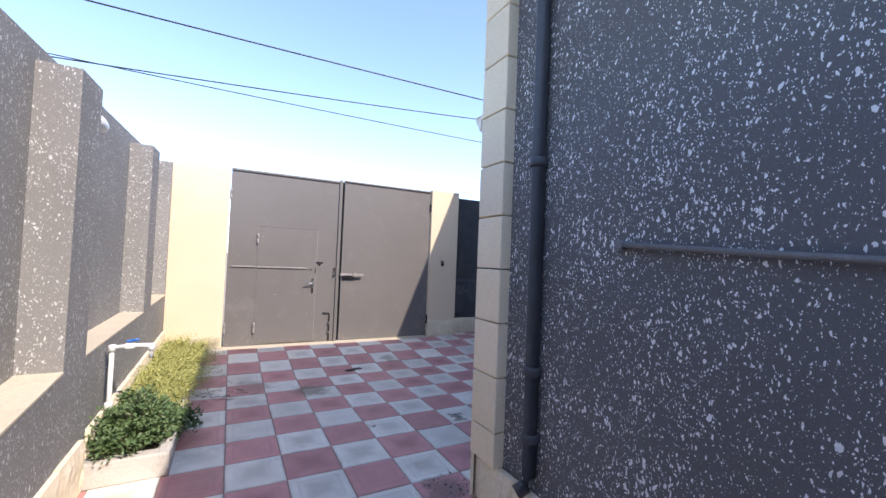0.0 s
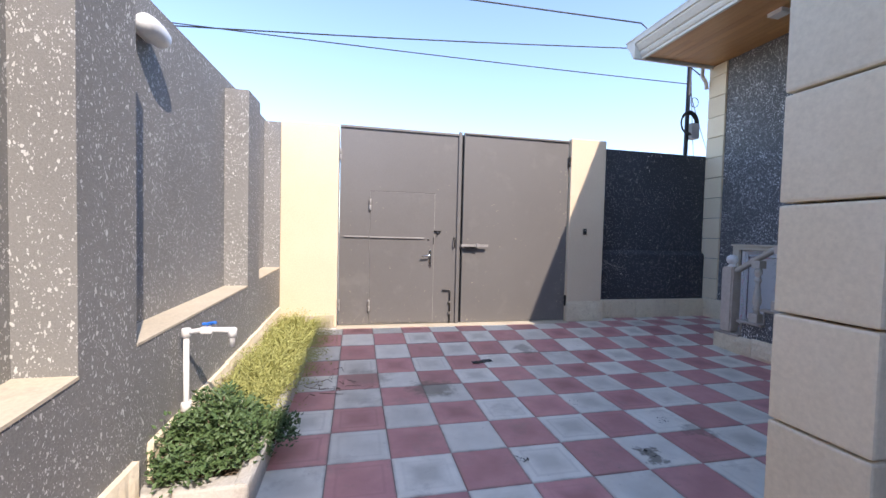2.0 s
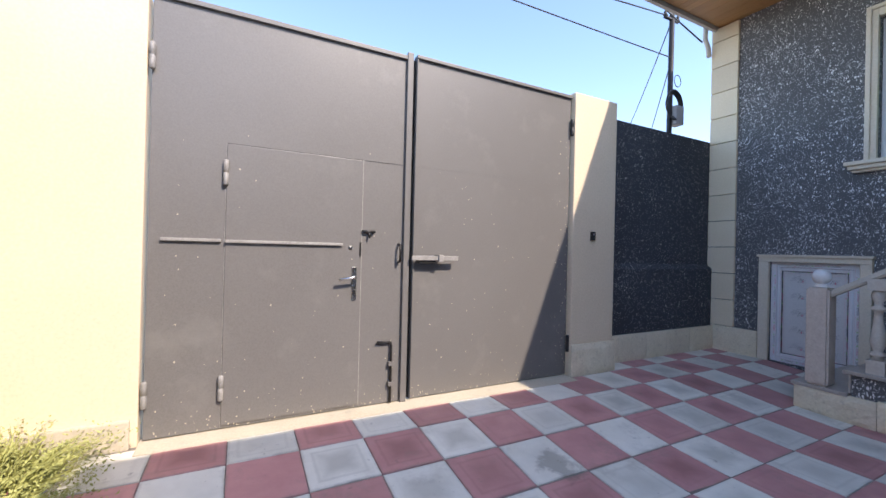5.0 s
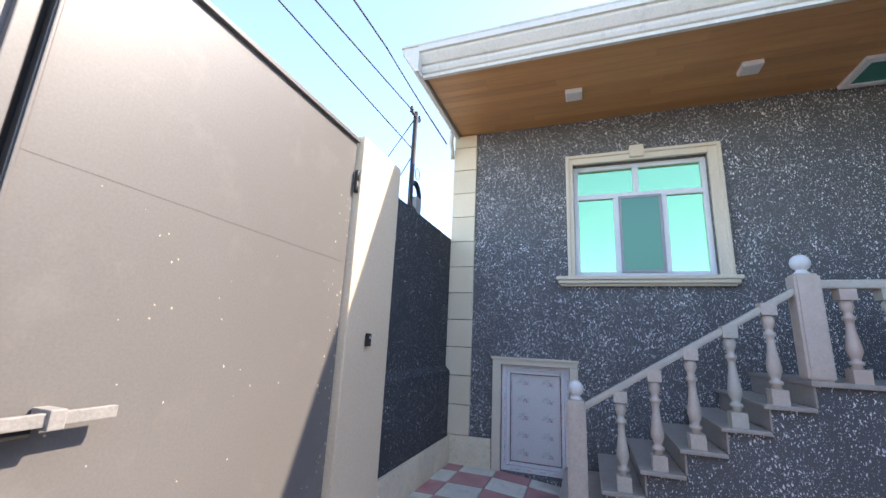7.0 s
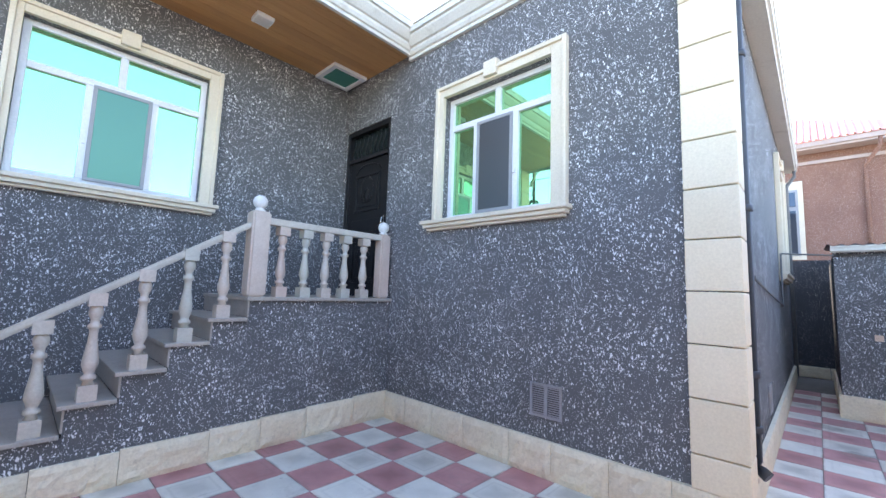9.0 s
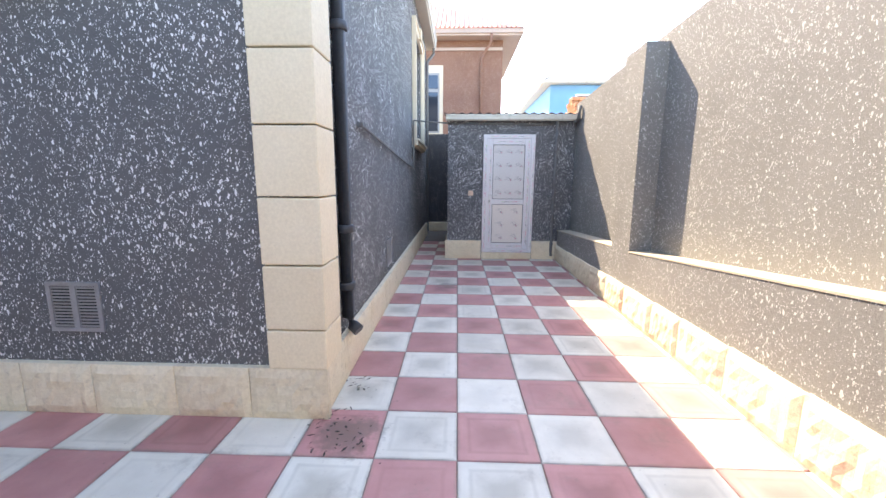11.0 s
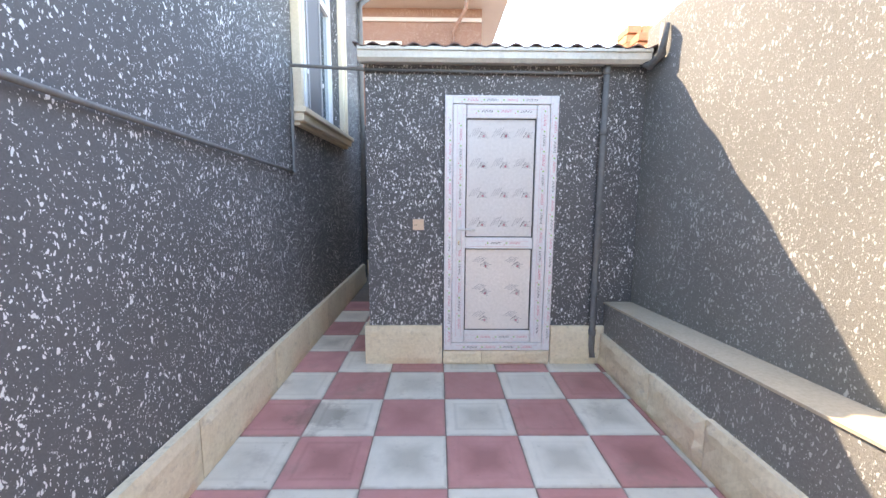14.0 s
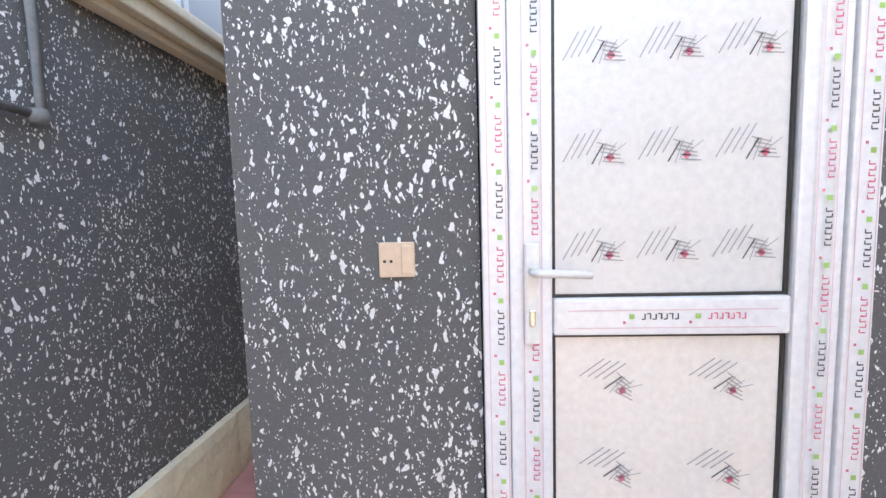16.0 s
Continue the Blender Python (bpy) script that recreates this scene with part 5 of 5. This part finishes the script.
np_("wall", (-1.05, BY - 5, 0, 4.6, BY, 6.05), STUCCO_BROWN)
wn = np_("window_frame", (0.98, BY, 2.88, 1.92, BY + 0.06, 5.25), MOULD, bevel=0.015)
np_("sash", (1.10, BY + 0.055, 3.0, 1.80, BY + 0.075, 5.0), GREYFRAME, wn, 0.01, "grey window sash")
np_("pane", (1.16, BY + 0.07, 3.06, 1.74, BY + 0.085, 4.36), BLUEGLASS, wn)
np_("pane", (1.16, BY + 0.07, 4.48, 1.74, BY + 0.085, 4.92), BLUEGLASS, wn)
np_("frieze", (-1.051, BY + 0.001, 5.72, 4.6, BY + 0.05, 5.82), FASCIA, bevel=0.015)
np_("soffit", (-1.60, BY - 5.3, 6.05, 5.0, BY + 0.5, 6.11), FASCIA)
np_("fascia", (-1.66, BY - 5.3, 6.11, 5.0, BY + 0.56, 6.25), FASCIA, bevel=0.01)
part("rain_pipe", local(tube_bm([(-0.62, BY + 0.50, 6.12), (-0.62, BY + 0.46, 5.88), (-0.33, BY + 0.08, 5.48), (-0.33, BY + 0.07, 5.3), (-0.33, BY + 0.07, 2.5)], 0.045, 8), brown), STUCCO_BROWN, brown)
def ribbed(bm, run, count, flat, lift, low, high):
    """One folded sheet: flats and raised ribs along the run, from low(u) to high(u)."""
    prev = None
    for i in range(count):
        a = run * i / count
        m, b = a + run / count * flat, a + run / count
        for u, h in ((a, 0.0), (m, 0.0), (m, lift), (b, lift)):
            row = (bm.verts.new(Vector(low(u)) + Vector((0, 0, h))), bm.verts.new(Vector(high(u)) + Vector((0, 0, h))))
            if prev:
                bm.faces.new((prev[0], row[0], row[1], prev[1]))
            prev = row


bm = bmesh.new()
ribbed(bm, 6.8, 44, 0.74, 0.045, lambda u: (-1.68 + u, BY + 0.6, 6.25), lambda u: (-1.68 + u, BY + 0.6 - max(0.02, min(3.6, u)), 6.25 + 0.62 * max(0.02, min(3.6, u))))
bm.faces.new([bm.verts.new(p) for p in ((-1.68, BY + 0.6, 6.25), (1.92, BY - 3.0, 8.48), (1.92, BY - 6, 8.48), (-1.68, BY - 6, 6.25))])
bmesh.ops.recalc_face_normals(bm, faces=bm.faces[:])
part("roof", local(bm, brown), ROOF_RED, brown, "ribbed red sheet roof")

blue = thing("neighbour_house", "sky-blue house with a grey ribbed roof", "house", (-6, -16, 0))
part("wall", local(box(-14.2, -24.3, 0, -4.0, -14.1, 5.92), blue), BLUEWALL, blue)
part("soffit", local(box(-14.6, -24.7, 5.93, -3.6, -13.7, 5.99), blue), CORNICE, blue)
part("fascia", local(box(-14.65, -24.75, 5.98, -3.55, -13.65, 6.09, 0.01), blue), CORNICE, blue)
part("window_frame", local(box(-6.6, -14.1, 4.2, -5.2, -14.05, 5.5, 0.01), blue), UPVC, blue)
part("pane", local(box(-6.5, -14.06, 4.3, -5.3, -14.04, 5.4), blue), BLUEGLASS, blue)
bm = bmesh.new()


def hip(u):
    return max(0.02, min(u, 11.0 - u))


ribbed(bm, 11.0, 68, 0.68, 0.045, lambda u: (-3.6 - u, -13.7, 6.1), lambda u: (-3.6 - u, -13.7 - hip(u), 6.1 + 0.53 * hip(u)))
ribbed(bm, 11.0, 68, 0.68, 0.045, lambda u: (-3.6, -13.7 - u, 6.1), lambda u: (-3.6 - hip(u), -13.7 - u, 6.1 + 0.53 * hip(u)))
bmesh.ops.recalc_face_normals(bm, faces=bm.faces[:])
part("roof", local(bm, blue), ROOF_GREY, blue, "grey ribbed sheet roof")

stub = thing("brick_stub", "unplastered orange brick stub on the boundary wall", "brick wall", (-1.68, -1.15, 2.5))
brick = mesh_of("brick", box(-0.055, -0.115, 0.0, 0.055, 0.115, 0.06, 0.004), ORANGE)
for j in range(5):
    for i in range(5 - j):
        for k in range(2):
            b = new("brick", brick)
            b.parent = stub
            b.location = (-0.06 + 0.12 * k, 0.42 - 0.122 * (j % 2) - 0.244 * i * 0.6 - j * 0.10, 0.067 * j - 0.002)

# ---- litter ----
rng = random.Random(21)
lit = bmesh.new()
for cx, cy, n, s in ((1.02, 4.52, 26, 0.09), (1.12, 4.35, 30, 0.07), (2.3, 6.05, 10, 0.03), (1.75, 6.5, 6, 0.03), (0.88, 5.68, 9, 0.016), (1.8, 5.62, 14, 0.03), (1.08, 3.9, 20, 0.06)):
    for _ in range(n):
        p = Vector((cx + rng.gauss(0, s), cy + rng.gauss(0, s), 0.004 + rng.random() * 0.012))
        d = Vector((rng.uniform(-1, 1), rng.uniform(-1, 1), rng.uniform(0, 0.3))).normalized()
        w = d.cross(Vector((0, 0, 1))) * rng.uniform(0.002, 0.008)
        L = rng.uniform(0.01, 0.05)
        lit.faces.new([lit.verts.new(q) for q in (p, p + d * L * 0.5 + w, p + d * L, p + d * L * 0.5 - w)])
solid("leaf_litter", lit, LEAFLITTER, "dry leaf scraps blown onto the tiles", "litter", "stuff")
rag = thing("dark_rag", "small flat dark rag lying on the tiles", "rag", (1.25, 7.75, 0.0))
bm = bmesh.new()
bmesh.ops.create_grid(bm, x_segments=8, y_segments=4, size=0.5)
for v in bm.verts:
    v.co = Vector((v.co.x * 0.26, v.co.y * 0.09 + 0.03 * math.sin(v.co.x * 5), 0.016 + 0.008 * noise.noise(v.co * 6)))
part("cloth", bm, LEAFLITTER, rag)
tw = bmesh.new()
for k in range(16):
    a = (-0.42 + rng.gauss(0, 0.14), 7.25 + rng.gauss(0, 0.16), 0.008)
    tube(tw, [a, (a[0] + rng.uniform(-0.1, 0.1), a[1] + rng.uniform(-0.1, 0.1), 0.015), (a[0] + rng.uniform(-0.16, 0.16), a[1] + rng.uniform(-0.16, 0.16), 0.01)], 0.0025, 4)
solid("fallen_twigs", tw, TWIG, "dry twigs fallen from the planter onto the tiles", "twigs", "stuff")


# ---- stone plinths ----
def stone_mesh(seed, rough):
    """A rock-faced block 1 long, 1 high, face towards +y."""
    bm = bmesh.new()
    nx, nz = 12, 7
    g = []
    for i in range(nx):
        col = []
        for j in range(nz):
            edge = i in (0, nx - 1) or j in (0, nz - 1)
            d = 0.03 if edge else 0.036 + rough * (0.45 + 0.8 * noise.noise(Vector((i * 0.55 + seed * 9, j * 0.6, seed))) + 0.5 * noise.noise(Vector((i * 1.7 + seed * 5, j * 1.6, seed + 3))))
            col.append(bm.verts.new((0.004 + 0.992 * i / (nx - 1), d, 0.006 + 0.988 * j / (nz - 1))))
        g.append(col)
    for i in range(nx - 1):
        for j in range(nz - 1):
            bm.faces.new((g[i + 1][j], g[i][j], g[i][j + 1], g[i + 1][j + 1]))
    ring = [g[i][0] for i in range(nx)] + [g[nx - 1][j] for j in range(1, nz)] + [g[i][nz - 1] for i in range(nx - 2, -1, -1)] + [g[0][j] for j in range(nz - 2, 0, -1)]
    back = [bm.verts.new((v.co.x, -0.01, v.co.z)) for v in ring]
    for i in range(len(ring)):
        j = (i + 1) % len(ring)
        bm.faces.new((ring[i], ring[j], back[j], back[i]))
    bmesh.ops.recalc_face_normals(bm, faces=bm.faces[:])
    return bm


STONES = [mesh_of("stone", stone_mesh(k, 0.017), ROCK) for k in range(6)]
SMOOTH = [mesh_of("stone", stone_mesh(k + 20, 0.009), ROCK) for k in range(4)]


def plinth(label, a, b, z0, z1, meshes, lengths=(0.42, 0.62), zt0=None, seed=0):
    """Stones in a row from a to b (face to the left of the way), tops from zt0 to z1."""
    rng = random.Random(seed)
    a, b = Vector(a), Vector(b)
    run = (b - a).length
    d = (b - a) / run
    th = thing("plinth", label, "plinth", (a.x, a.y, 0), kind="structure")
    s = 0.0
    while s < run - 0.01:
        L = rng.uniform(*lengths)
        if run - s - L < 0.2:
            L = run - s
        f = (s + L / 2) / run
        top = z1 if zt0 is None else zt0 + (z1 - zt0) * f
        p = a + d * s
        base = z0 if z0 is not None else ground_z(p.y) - 0.01
        o = new("stone", rng.choice(meshes))
        o.parent = th
        o.location = (p.x - a.x, p.y - a.y, base)
        o.rotation_euler = (0, 0, math.atan2(d.y, d.x))
        o.scale = (L, 1, top - base)
        s += L
    return th


plinth("cream rock-faced stone foot of the boundary wall", (WX, 5.44), (WX, SY), 0, 0.26, STONES, zt0=0.37, seed=1)
plinth("cream stone foot of the boundary wall behind the planter", (WX, 9.27), (WX, 5.58), 0, 0.38, SMOOTH, (0.5, 0.8), zt0=0.44, seed=14)
plinth("cream stone foot of the passage wall", (HX - 0.02, -3.72), (HX - 0.02, HY + 0.02), 0, 0.315, SMOOTH, (0.5, 0.9), seed=2)
plinth("cream rock-faced stone foot of the courtyard wall", (1.160, HY + 0.012), (SX - 0.035, HY + 0.012), 0, 0.315, STONES, (0.42, 0.58), seed=3)
plinth("cream rock-faced stone foot of the stair", (SX, HY), (SX, 7.99), 0, 0.235, STONES, (0.45, 0.65), zt0=0.33, seed=4)
plinth("cream stone foot of the stair wall", (EX, 8.90), (EX, 9.49), None, 0.47, SMOOTH, seed=5)
plinth("cream stone foot of the fence", (EX, FY - 0.07), (3.86, FY - 0.07), None, 0.45, SMOOTH, (0.4, 0.6), seed=6)
plinth("rough stone foot of the gate pier", (3.87, 9.28), (3.205, 9.28), None, 0.46, STONES, (0.6, 0.7), seed=7)
plinth("rough stone foot of the gate pier side", (3.86, FY - 0.1), (3.86, 9.26), None, 0.46, STONES, (0.3, 0.4), seed=8)
plinth("cream stone foot of the shed", (0.01, SY), (0.645, SY), 0, 0.325, SMOOTH, (0.6, 0.7), seed=9)
plinth("cream stone step under the shed door", (-0.872, SY), (0.005, SY), 0, 0.112, SMOOTH, (0.5, 0.6), seed=10)
plinth("cream stone foot of the shed", (WX, SY), (-0.878, SY), 0, 0.325, SMOOTH, (0.5, 0.6), seed=11)
plinth("cream stone foot of the shed side", (SHEDL, SY), (SHEDL, -3.4), 0, 0.325, SMOOTH, (0.5, 0.9), seed=12)
plinth("cream stone foot of the passage end", (BX, -4.45), (2.6, -4.45), 0, 0.24, SMOOTH, (0.5, 0.9), seed=13)


# ---- floor tiles ----
def tile_mesh(name, material):
    bm = bmesh.new()
    h = T / 2 - 0.0022
    bx(bm, -h, -h, -0.03, h, h, 0.0)
    bmesh.ops.bevel(bm, geom=[e for e in bm.edges if all(v.co.z > -0.01 for v in e.verts)], offset=0.004, segments=1, affect="EDGES")
    return mesh_of(name, bm, material)


TILES = (tile_mesh("tile", TILE_RED), tile_mesh("tile", TILE_GREY))
rng = random.Random(2)
for j in range(-6, 23):
    for i in range(-4, 15):
        x, y = (i + 0.5) * T, (j + 0.5) * T
        if x < -1.6 or x > EX + 0.15 or (y > 9.3 and x < 3.9):
            continue
        if x > HX + 0.2 and y < HY - 0.2:
            continue
        if x > SX + 0.25 and y < 7.7:
            continue
        if y < SY - 0.25 and x < SHEDL - 0.2:
            continue
        o = new("tile", TILES[(i + j) % 2])
        o.parent = floor
        slope = (ground_z(y + 0.1) - ground_z(y - 0.1)) / 0.2
        o.location = (x, y, ground_z(y) + rng.uniform(-0.0008, 0.0012))
        o.rotation_euler = (math.atan(slope) + rng.gauss(0, 0.0012), rng.gauss(0, 0.0012), rng.gauss(0, 0.002))
